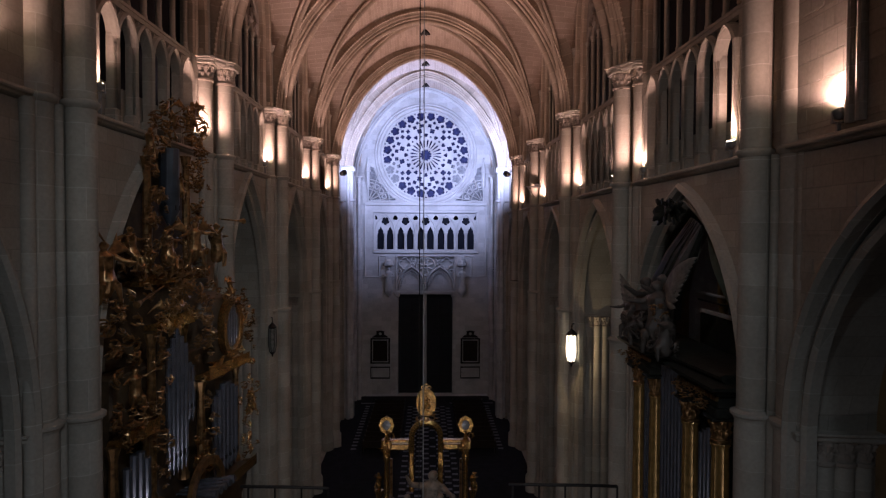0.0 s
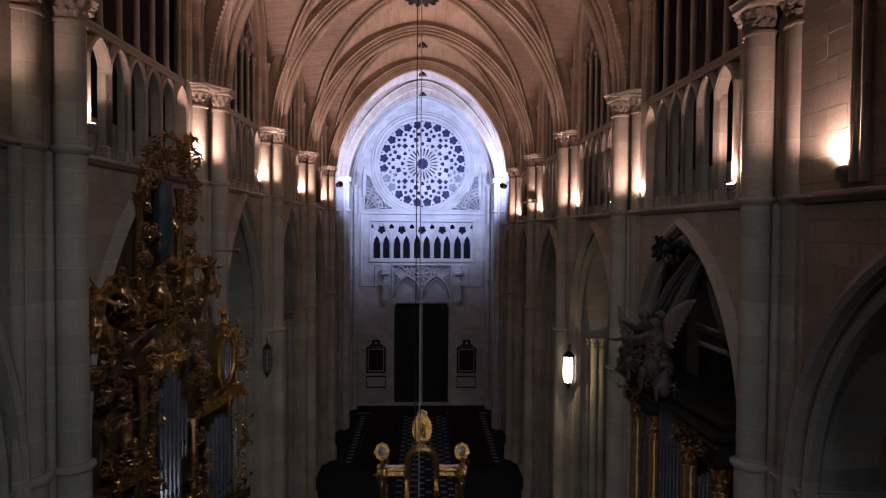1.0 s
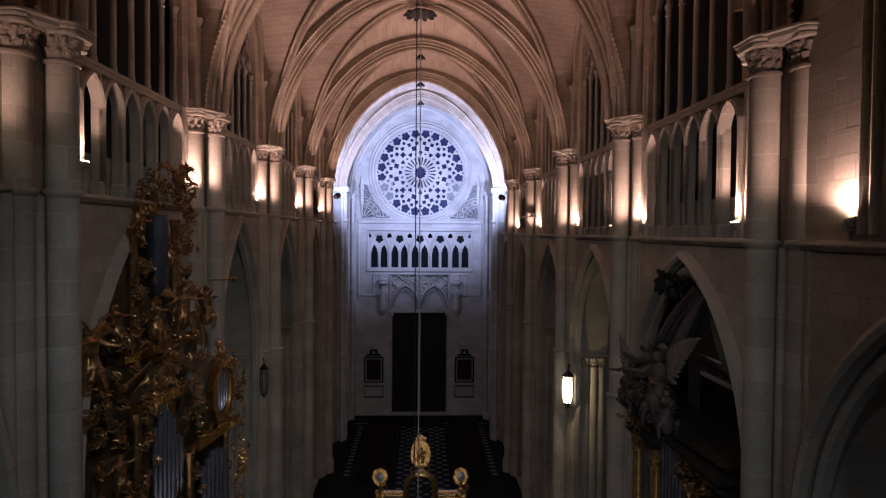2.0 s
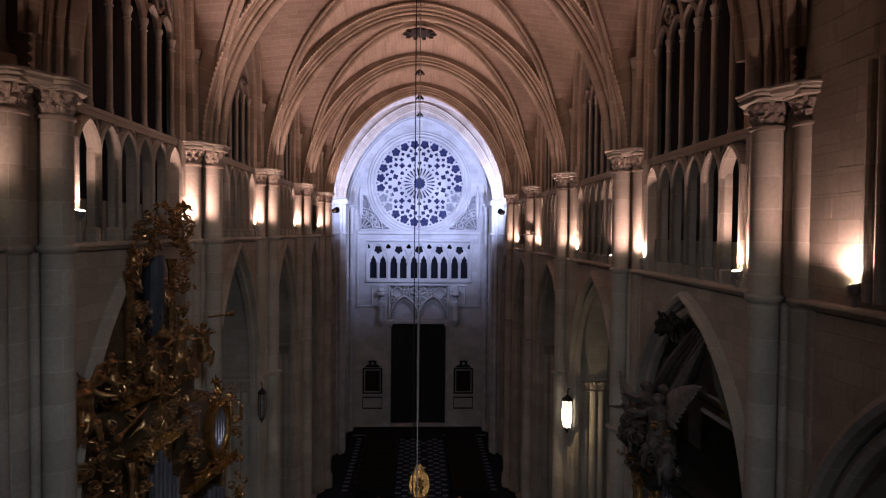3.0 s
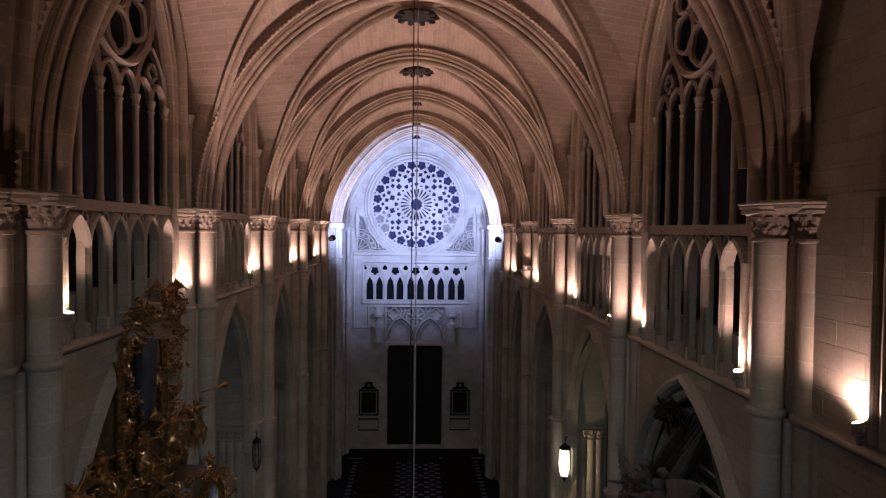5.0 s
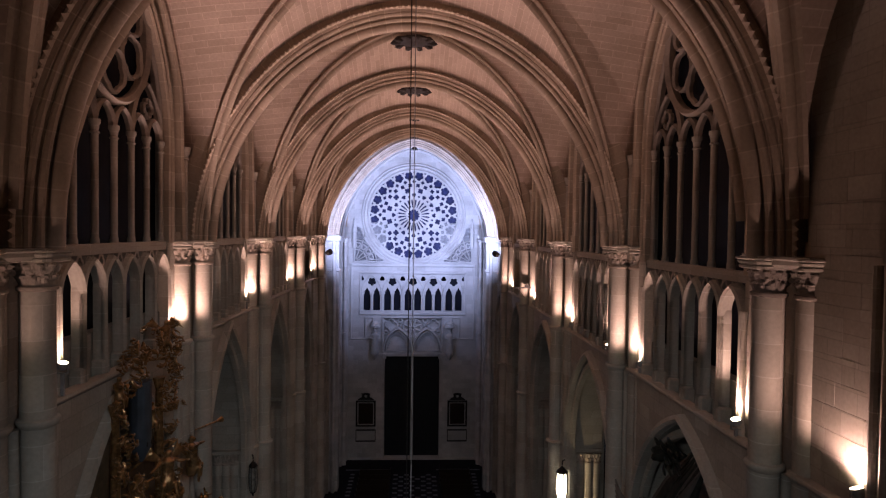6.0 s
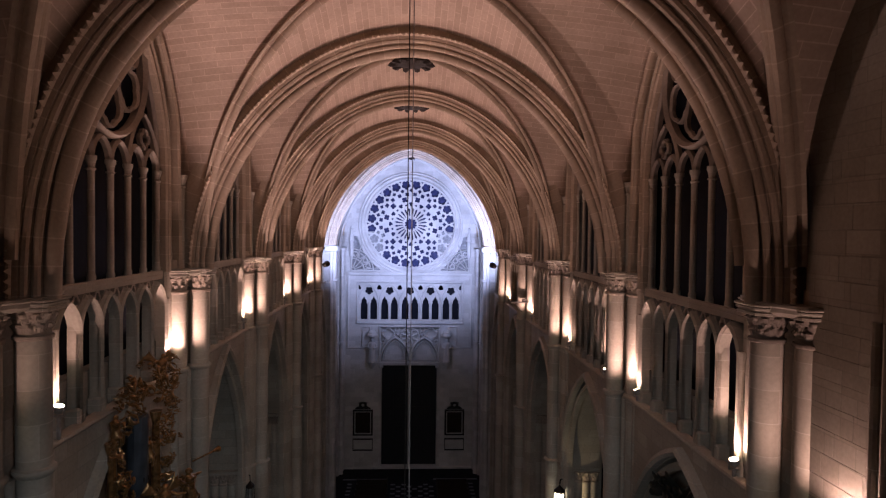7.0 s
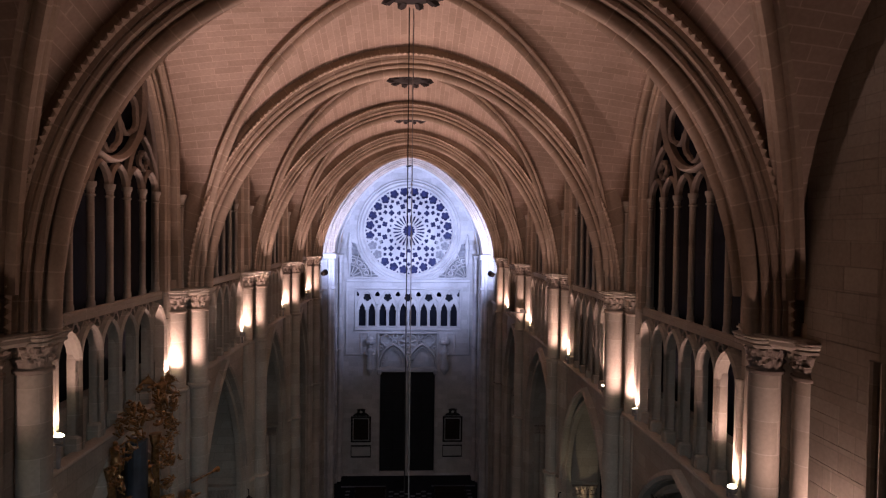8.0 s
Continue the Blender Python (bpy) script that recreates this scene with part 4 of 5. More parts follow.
for s in (-1, 1):
    f = thing("wall_floodlight", "dark cool-white floodlight bracketed to the last pier", "floodlight", (s * 6.36, PIERS[-1] + 0.3, 20.2), group="west floodlights")
    part("bracket", Geo().box(min(-s * 0.22, 0), max(-s * 0.22, 0), -0.03, 0.03, -0.03, 0.03), IRON, f)
    h = part("housing", Geo().lathe([(0.08, -0.25), (0.17, -0.2), (0.22, 0.05), (0.22, 0.2), (0.2, 0.2), (0.19, 0.07)], 0, 0, 0, 14), IRON, f)
    h.matrix_basis = Matrix.Translation((-s * 0.3, 0, 0)) @ Vector((-s * 0.5, 1, 0.3)).to_track_quat("Z", "Y").to_matrix().to_4x4()
    part("lens", Geo().lathe([(0.15, 0.08), (0.15, 0.09)], 0, 0, 0, 14), COOL_LAMP, h)
    lamp("cool_flood", "SPOT", (s * 5.85, PIERS[-1] + 0.75, 20.4), (-s * 1.0, WEST, 25.7), 16500 if s > 0 else 10500, COOL, 0.15, 114, 1.0)

# a pair of crossing floods, unseen high behind the camera, on the near piers
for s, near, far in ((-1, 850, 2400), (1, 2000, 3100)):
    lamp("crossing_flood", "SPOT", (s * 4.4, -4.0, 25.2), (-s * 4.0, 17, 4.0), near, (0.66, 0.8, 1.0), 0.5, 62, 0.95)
    # second pair added as unseen fill to lift the lower nave walls
    lamp("nave_fill", "SPOT", (s * 4.4, -4.2, 25.6), (-s * 5.0, 33, 9.0), far, (0.8, 0.88, 1.0), 0.5, 46, 0.95)

# unseen low lamps of the choir, under the camera, also filling the lower walls
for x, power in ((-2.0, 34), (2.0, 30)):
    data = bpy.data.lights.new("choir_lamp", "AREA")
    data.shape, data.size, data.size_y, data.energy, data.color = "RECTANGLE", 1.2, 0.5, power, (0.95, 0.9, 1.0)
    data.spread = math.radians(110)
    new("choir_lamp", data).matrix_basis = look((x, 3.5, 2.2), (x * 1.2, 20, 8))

# ---- floor: pale tiles set in a ladder pattern down the middle, dark pews beside it ----
tile = Geo().box(-0.2, 0.2, -0.145, 0.145, 0, 0.012, 0.004).mesh("tile", PAVING)
count = 0
for r in range(61):
    for c in range(8):
        if (r + c) % 2 == 0 and not (c in (3, 4) and r % 4 == 0):
            ob = part("tile", tile, PAVING, floor)
            ob.location = (-1.35 + 0.485 * c, 28.0 + 0.485 * r, 0.001)
for s in (-1, 1):
    for r in range(16):
        ob = part("tile", tile, PAVING, floor)
        ob.location = (0.2 + s * 5.4, 46.0 + 0.75 * r, 0.001)
        ob = part("tile", tile, PAVING, floor)
        ob.location = (0.2 + s * (2.3 + 0.24 * r), 58.3, 0.001)


def make_pew():
    p = thing("pew", "dark wooden pew standing on the nave floor", "pew", group="nave pews")
    part("seat", Geo().box(-1.3, 1.3, 0.0, 0.42, 0.42, 0.46, 0.01), DARKWOOD, p)
    part("backrest", Geo().box(-1.3, 1.3, -0.06, -0.01, 0.42, 0.92, 0.01), DARKWOOD, p)
    for s in (-1, 1):
        part("end_panel", Geo().box(s * 1.3 - 0.03, s * 1.3 + 0.03, -0.08, 0.44, 0, 0.95, 0.01), DARKWOOD, p)
    return p


pew = make_pew()
first = True
for s in (-1, 1):
    for r in range(11):
        m = pose(0.35 + s * 3.45, 45.0 + r * 1.1, 0.004)
        if first:
            pew.matrix_basis = m
            first = False
        else:
            copy_thing(pew, m)


# ---- bosses in the vault and the two cables ----
def make_boss(w, h):
    b = thing("vault_boss", "dark carved wooden boss hanging below the vault ribs", "boss", group="vault bosses")
    part("disc", Geo().lathe([(w * 0.3, h), (w * 0.45, h * 0.9), (w * 0.95, h * 0.45), (w, h * 0.25), (w * 0.8, h * 0.1), (w * 0.6, 0.12 * h), (w * 0.45, -0.05 * h), (w * 0.15, -0.12 * h), (0.01, -0.2 * h)], 0, 0, 0, 10), BOSS, b)
    for i in range(10):
        a = 6.2832 * i / 10
        part("leaf", Geo().tube([(w * 0.7 * math.cos(a), w * 0.7 * math.sin(a), 0.3 * h), (w * 0.98 * math.cos(a), w * 0.98 * math.sin(a), 0.12 * h), (w * 1.1 * math.cos(a), w * 1.1 * math.sin(a), -0.02 * h), (w * 1.0 * math.cos(a), w * 1.0 * math.sin(a), -0.12 * h)], [w * 0.13, w * 0.16, w * 0.11, w * 0.04], 6), BOSS, b)
    return b


crown = vault_z(0) + DOME - 0.1
big, small_boss = make_boss(0.76, 0.32), make_boss(0.28, 0.3)
big.matrix_basis = pose(0, CROSSING, crown + 0.1)
for y, _ in CENTRES[2:4]:
    copy_thing(big, pose(0, y, crown - 0.45))
copy_thing(big, pose(0, CENTRES[1][0], crown - 0.35))
small_boss.matrix_basis = pose(0, CENTRES[4][0], crown - 0.4)
for y, _ in CENTRES[5:]:
    copy_thing(small_boss, pose(0, y, crown - 0.4))
hang = CENTRES[1][0]
for x, y, mat, r, words in ((-0.03, hang, IRON, 0.014, "thin dark cable hanging from a vault boss"), (0.08, hang + 0.05, CABLE, 0.014, "thin pale grey cable hanging from a vault boss")):
    tagged(part("cable", Geo().tube([(x, y, crown - 0.6), (x, y, 14), (x, y, 0.0)], r, 6), mat), words, "cable")


# ---- hanging lanterns on the piers ----
def lantern(at, lit):
    t = thing("lantern", "tall lit glass lantern hanging beside the pier" if lit else "tall unlit iron lantern hanging beside the pier", "lantern", at)
    part("wall_arm", Geo().tube([(0, 0, 1.0), (0.05, 0.1, 1.15), (0.2, 0.3, 1.12), (0.3, 0.75, 1.1)], 0.03, 6), IRON, t)
    part("cap", Geo().lathe([(0.0, 1.0), (0.06, 0.9), (0.2, 0.78), (0.27, 0.7), (0.25, 0.66)], 0, 0, 0, 8), IRON, t)
    g = part("glass_body", Geo().lathe([(0.22, 0.64), (0.25, 0.3), (0.25, -0.2), (0.17, -0.52)], 0, 0, 0, 8), CREAM_GLASS if lit else OLD_PANE, t)
    for i in range(8):
        a = 6.2832 * i / 8
        c, s = math.cos(a), math.sin(a)
        part("rib", Geo().tube([(0.23 * c, 0.23 * s, 0.66), (0.26 * c, 0.26 * s, 0.3), (0.26 * c, 0.26 * s, -0.2), (0.18 * c, 0.18 * s, -0.54)], 0.022, 5), IRON, t)
    part("base", Geo().lathe([(0.2, -0.52), (0.18, -0.58), (0.07, -0.66), (0.03, -0.78), (0.0, -0.8)], 0, 0, 0, 8), IRON, t)
    return t


lantern((6.72, 28.4, 10.6), True)
lantern((-6.75, 28.4, 11.0), False).matrix_basis = pose(-6.75, 28.4, 11.0) @ Matrix.Diagonal((-0.7, 1, 0.9, 1))
lamp("lantern_light", "POINT", (6.5, 28.0, 10.6), (6.5, 28.0, 7), 80, (1.0, 0.76, 0.46), 0.2)


# ---- carving helpers for the organs and the throne ----
def curl(g, p, size, turn, flip, out, seed):
    """A gilded acanthus scroll: a tapering spiral in the plane of y and z, bulging along x by out."""
    rng = random.Random(seed)
    pts, rad = [], []
    n = 16
    for i in range(n):
        q = i / (n - 1)
        r = size * (1 - 0.82 * q)
        a = turn + flip * 5.2 * q
        pts.append((p[0] + out * size * math.sin(3 * q + 0.4), p[1] + r * math.cos(a), p[2] + r * math.sin(a)))
        rad.append(size * (0.2 + 0.1 * math.sin(q * 9)) * (1 - 0.55 * q))
    g.tube(pts, rad, 6)
    for k in range(3):
        a = turn + flip * (0.6 + 0.9 * k)
        b = Vector((p[0], p[1] + size * 0.8 * math.cos(a), p[2] + size * 0.8 * math.sin(a)))
        d = Vector((out * 0.6, math.cos(a + flip * 0.5), math.sin(a + flip * 0.5))) * size * rng.uniform(0.5, 0.9)
        g.tube([b, b + d * 0.5 + Vector((out * 0.1, 0, 0)), b + d], [size * 0.12, size * 0.16, size * 0.02], 5)


def carving(parent, face, y0, y1, z0, z1, count, size, out, mat, seed, name="gilded_scroll"):
    """A field of scrolls, each a part of its own."""
    rng = random.Random(seed)
    left, size = int(count * 1.9), size * 0.72
    while left > 0:
        left -= 1
        cy, cz = rng.uniform(y0, y1), rng.uniform(z0, z1)
        g = Geo()
        p = (face + out * rng.uniform(-0.05, 0.3), cy + rng.uniform(-1, 1) * size * 1.2, cz + rng.uniform(-1, 1) * size * 1.4)
        curl(g, p, size * rng.uniform(0.6, 1.25), rng.uniform(0, 6.28), rng.choice((-1, 1)), out, rng.random())
        part(name, g, mat, parent)


def figure(h, seed, wing=False, reach=0.5):
    """A seated or striding carved figure as one plain shape, facing +x."""
    rng = random.Random(seed)
    g = Geo()
    lean = rng.uniform(-0.12, 0.12)
    rings = []
    for r, z, o in ((0.1, 0.0, 0), (0.16, 0.1, 0.02), (0.19, 0.3, 0.06), (0.15, 0.48, 0.03), (0.17, 0.62, 0), (0.18, 0.74, 0), (0.1, 0.81, 0), (0.05, 0.84, 0.02), (0.085, 0.89, 0.03), (0.09, 0.94, 0.03), (0.05, 0.99, 0.02), (0.003, 1.0, 0.02)):
        rings.append([(h * (o + r * (1 + 0.15 * math.sin(5 * a + 8 * z)) * math.cos(a)), h * (lean * z + r * math.sin(a)), h * z) for a in [6.2832 * i / 12 for i in range(12)]])
    g.loft(rings)
    for s in (-1, 1):
        e = rng.uniform(-0.1, 0.35)
        g.tube([(0.02 * h, s * 0.16 * h + lean * 0.7 * h, 0.74 * h), (0.12 * h, s * 0.3 * h, (0.68 + e * 0.4) * h), (0.26 * h, s * (0.3 + reach * 0.3) * h, (0.7 + e) * h)], [0.055 * h, 0.05 * h, 0.025 * h], 6)
        g.tube([(0.05 * h, s * 0.08 * h, 0.3 * h), (0.22 * h, s * 0.14 * h, 0.22 * h), (0.2 * h, s * 0.2 * h, -0.1 * h)], [0.08 * h, 0.07 * h, 0.035 * h], 6)
    if wing:
        for s in (-1, 1):
            for k in range(6):
                q = k / 5
                g.tube([(-0.1 * h, s * 0.1 * h, 0.72 * h), (-0.16 * h, s * (0.3 + 0.2 * q) * h, (0.95 - 0.1 * q) * h), (-0.2 * h, s * (0.35 + 0.45 * q) * h, (1.15 - 0.55 * q) * h)], [0.04 * h, 0.055 * h, 0.012 * h], 5)
    return g


def pipes(parent, face, y0, y1, z0, z1, n, peak, out, mat=None):
    """A flat of organ pipes, the middle ones longest."""
    w = (y1 - y0) / n
    for i in range(n):
        u = (i + 0.5) / n
        top = z1 - peak * abs(2 * u - 1)
        y = y0 + w * (i + 0.5)
        r = w * 0.42
        p = part("pipe", Geo().lathe([(r * 0.25, z0), (r, z0 + 0.35), (r, top), (r * 0.86, top)], face, y, 0, 10), PIPE if mat is None else mat, parent)
        part("pipe_mouth", Geo().box(face + out * r * 0.8 - 0.02, face + out * r * 0.8 + 0.03, y - r * 0.4, y + r * 0.4, z0 + 0.38, z0 + 0.5, 0.005), IRON, p)


# ---- the baroque organ on the north side ----
def north_organ():
    o = thing("organ", "baroque organ with tarnished gilt carving, angels and tin pipes", "organ", (-6.85, 16.95, 1.85))
    o.scale = (1, 1.07, 1.06)
    o.rotation_euler[2] = radians(-8)
    F = 0.9    # front of the case, in the organ's own frame: x = 0 lies at the wall, +x towards the nave
    part("lower_case", Geo().box(-1.6, F - 0.25, -3.0, 3.2, -1.745, 6.2, 0.05), CASEWOOD, o)
    part("gallery", Geo().loft([[(x, y, z) for x, y in ((-1.0, -2.9), (F + 0.1 + k * 0.2, -2.6), (F + 0.45 + k * 0.2, -0.3), (F + 0.15 + k * 0.2, 2.6), (-1.0, 2.9))] for z, k in ((5.4, -1.2), (5.9, 0), (6.3, 0.2), (6.55, 0.2))]), CASEWOOD, o)
    part("main_case", Geo().box(-1.6, F - 0.35, -2.8, 2.9, 6.2, 10.2, 0.05), CASEWOOD, o)
    part("upper_case", Geo().box(-1.6, 0.1, -2.4, 2.2, 10.2, 12.0, 0.05), CASEWOOD, o)
    part("crown_case", Geo().box(-1.2, -0.15, -1.5, 1.5, 12.0, 14.2, 0.05), CASEWOOD, o)
    # pipe fields
    pipes(o, F + 0.08, 0.75, 2.15, 6.7, 9.2, 6, 0.35, 1)
    pipes(o, F + 0.1, -1.45, -0.55, 7.6, 11.0, 5, 0.5, 1)
    pipes(o, F + 0.08, -3.0, -2.1, 6.3, 8.7, 4, 0.4, 1)
    pipes(o, F - 0.28, -0.25, 0.45, 8.4, 10.0, 4, 0.2, 1)
    pipes(o, 0.25, -0.35, 0.25, 13.4, 15.3, 1, 0.0, 1, SLATE)
    # oval tower with its own small pipes
    tower = part("oval_frame", Geo().sweep([(F + 0.12, 1.75 + 0.52 * math.cos(a), 10.6 + 0.72 * math.sin(a)) for a in [6.2832 * i / 28 for i in range(28)]], [(-0.09, -0.1), (0.09, -0.12), (0.12, 0.0), (0.09, 0.1), (-0.09, 0.1)], (1, 0, 0), closed=True), GOLD, o)
    part("tower_body", Geo().lathe([(0.75, 9.7), (0.78, 10.0), (0.75, 11.2), (0.6, 11.45), (0.2, 11.6)], F - 0.65, 1.75, 0, 12), CASEWOOD, o)
    for i in range(6):
        y = 1.37 + 0.15 * i
        e = 0.6 * math.sqrt(max(0.05, 1 - ((y - 1.75) / 0.5) ** 2))
        part("pipe", Geo().lathe([(0.03, 10.6 - e), (0.065, 10.7 - e), (0.065, 10.6 + e)], F + 0.1, y, 0, 8), PIPE, o)
    # cornices and pilasters
    for y0, y1, z, f in ((0.35, 2.75, 9.55, F), (-1.75, -0.3, 11.15, F - 0.05), (-3.1, -1.9, 9.0, F), (-1.8, 3.0, 6.45, F + 0.1), (-1.6, 1.4, 12.1, 0.2)):
        part("cornice", Geo().sweep([(f, y0, z), (f, y1, z)], [(-0.1, -0.25), (0.02, -0.2), (0.06, 0.05), (0.16, 0.16), (0.2, 0.22), (-0.1, 0.22)], (1, 0, 0)), GOLD, o)
    for y, z0, z1 in ((2.5, 6.6, 9.4), (0.5, 6.6, 9.4), (-0.35, 7.2, 11.0), (-1.7, 7.2, 11.0), (-1.95, 6.5, 8.9), (-3.05, 6.5, 8.9), (0.75, 12.2, 15.2), (-1.0, 12.2, 15.0)):
        part("pilaster", Geo().lathe([(0.14, z0), (0.15, z0 + 0.1), (0.1, z0 + 0.2), (0.12, (z0 + z1) / 2), (0.09, z1 - 0.3), (0.16, z1)], F - 0.12 if z0 < 12 else 0.25, y, 0, 8), DIMGOLD, o)
    # carving: bands around the pipe fields, rising to the crown
    seed = 10
    for f, y0, y1, z0, z1, n, size, mat in (
            (F, 0.5, 2.6, 9.5, 9.9, 14, 0.14, GOLD), (F + 0.05, 2.35, 3.0, 6.6, 9.2, 16, 0.15, GOLD), (F + 0.05, 0.2, 0.55, 6.6, 9.6, 14, 0.13, DIMGOLD),
            (F, 1.2, 2.4, 11.3, 11.6, 10, 0.15, GOLD), (F, -0.3, 0.5, 10.2, 12.0, 20, 0.17, DIMGOLD), (F + 0.05, -2.0, -1.65, 7.0, 11.4, 22, 0.16, DIMGOLD),
            (F, -3.3, -1.9, 8.9, 9.6, 14, 0.17, DIMGOLD), (0.6, -3.3, -2.2, 10.2, 12.0, 14, 0.19, DIMGOLD), (F, -1.6, -0.3, 11.2, 12.1, 16, 0.18, DIMGOLD), (F, -3.1, -2.0, 6.0, 6.5, 8, 0.15, GOLD),
            (0.35, -2.2, 1.2, 12.0, 13.2, 34, 0.2, DIMGOLD), (0.3, -1.3, -0.8, 13.4, 15.4, 16, 0.18, DIMGOLD), (0.3, 0.6, 1.2, 13.6, 15.8, 18, 0.18, DIMGOLD),
            (0.3, -1.0, 1.1, 15.5, 16.2, 18, 0.2, DIMGOLD), (F, -0.2, 0.4, 7.0, 8.2, 8, 0.14, GOLD), (0.3, 0.0, 1.2, 16.2, 16.5, 8, 0.17, DIMGOLD), (F, 2.5, 3.0, 9.9, 11.2, 10, 0.14, GOLD)):
        seed += 1
        carving(o, f, y0, y1, z0, z1, n, size, 1, mat, seed)
    # gilded figures with trumpets and wings
    for i, (x, y, z, h, wg) in enumerate(((0.5, -2.9, 11.9, 1.6, True), (0.5, -0.6, 12.4, 1.3, False), (0.6, 0.5, 12.5, 1.4, True), (0.6, 1.7, 12.4, 1.5, False), (0.4, 0.0, 11.2, 1.2, True), (0.35, 0.25, 14.1, 0.9, False), (0.4, 0.7, 15.9, 1.0, True), (0.4, -1.1, 15.0, 0.9, False), (F, -2.5, 9.6, 1.1, False), (F + 0.1, 1.75, 11.5, 0.7, True), (F, -1.0, 10.9, 1.0, True), (0.4, -1.9, 12.5, 1.2, False), (F + 0.15, 2.9, 8.0, 0.9, False))):
        fg = fused(part("gilded_angel", figure(h * 0.72, 40 + i, wg, 0.6), GOLD if z > 11.3 and z < 11.6 else DIMGOLD, o), 0.022)
        fg.matrix_basis = pose(x, y, z, 0, 0, (-25, 15, -40, 20)[i % 4])
    for a, b in (((0.7, 1.75, 13.6), (0.9, 2.85, 13.55)), ((0.7, -3.1, 13.0), (0.7, -3.7, 13.6)), ((0.8, -1.2, 12.0), (0.9, -2.4, 11.7))):
        a, b = Vector(a), Vector(b)
        part("trumpet", Geo().tube([a, a.lerp(b, 0.8), b], [0.02, 0.03, 0.09], 8), DIMGOLD, o)
    # grey drape-like pipes fanned out at the side
    for i in range(5):
        part("horizontal_trumpet", Geo().tube([(F - 0.2, -0.6 + 0.2 * i, 6.9), (F + 0.9, -0.6 + 0.24 * i, 6.95)], [0.03, 0.1], 8), PIPE, o)
    part("bellows_arch", Geo().sweep([(F + 0.5, -0.35 + 0.75 * math.cos(a), 6.9 + 0.75 * math.sin(a)) for a in [3.1416 * i / 14 for i in range(15)]], [(-0.1, -0.06), (0.1, -0.06), (0.1, 0.06), (-0.1, 0.06)], (1, 0, 0)), DIMGOLD, o)
    return o


SLATE = plain("blue_grey_lead", (0.05, 0.058, 0.07), 0.5, 0.3, 3.0, 0.3)
north_organ()


# ---- the classical organ on the south side ----
def feather(a, b, w, droop=0.0):
    """A flat tapering blade from a to b, wide across its own plane and thin along x."""
    a, b = Vector(a), Vector(b)
    d = (b - a).normalized()
    side = d.cross(Vector((1, 0, 0))).normalized()
    rings = []
    for q, k in ((0, 0.45), (0.3, 0.9), (0.6, 1.0), (0.85, 0.75), (1.0, 0.1)):
        c = a.lerp(b, q) + Vector((-0.12 * math.sin(3.14 * q), 0, -droop * q * q))
        rings.append([c + side * (w * k * math.cos(e)) + Vector((0.025 * math.sin(e), 0, 0)) for e in [1.0472 * i for i in range(6)]])
    return Geo().loft(rings)


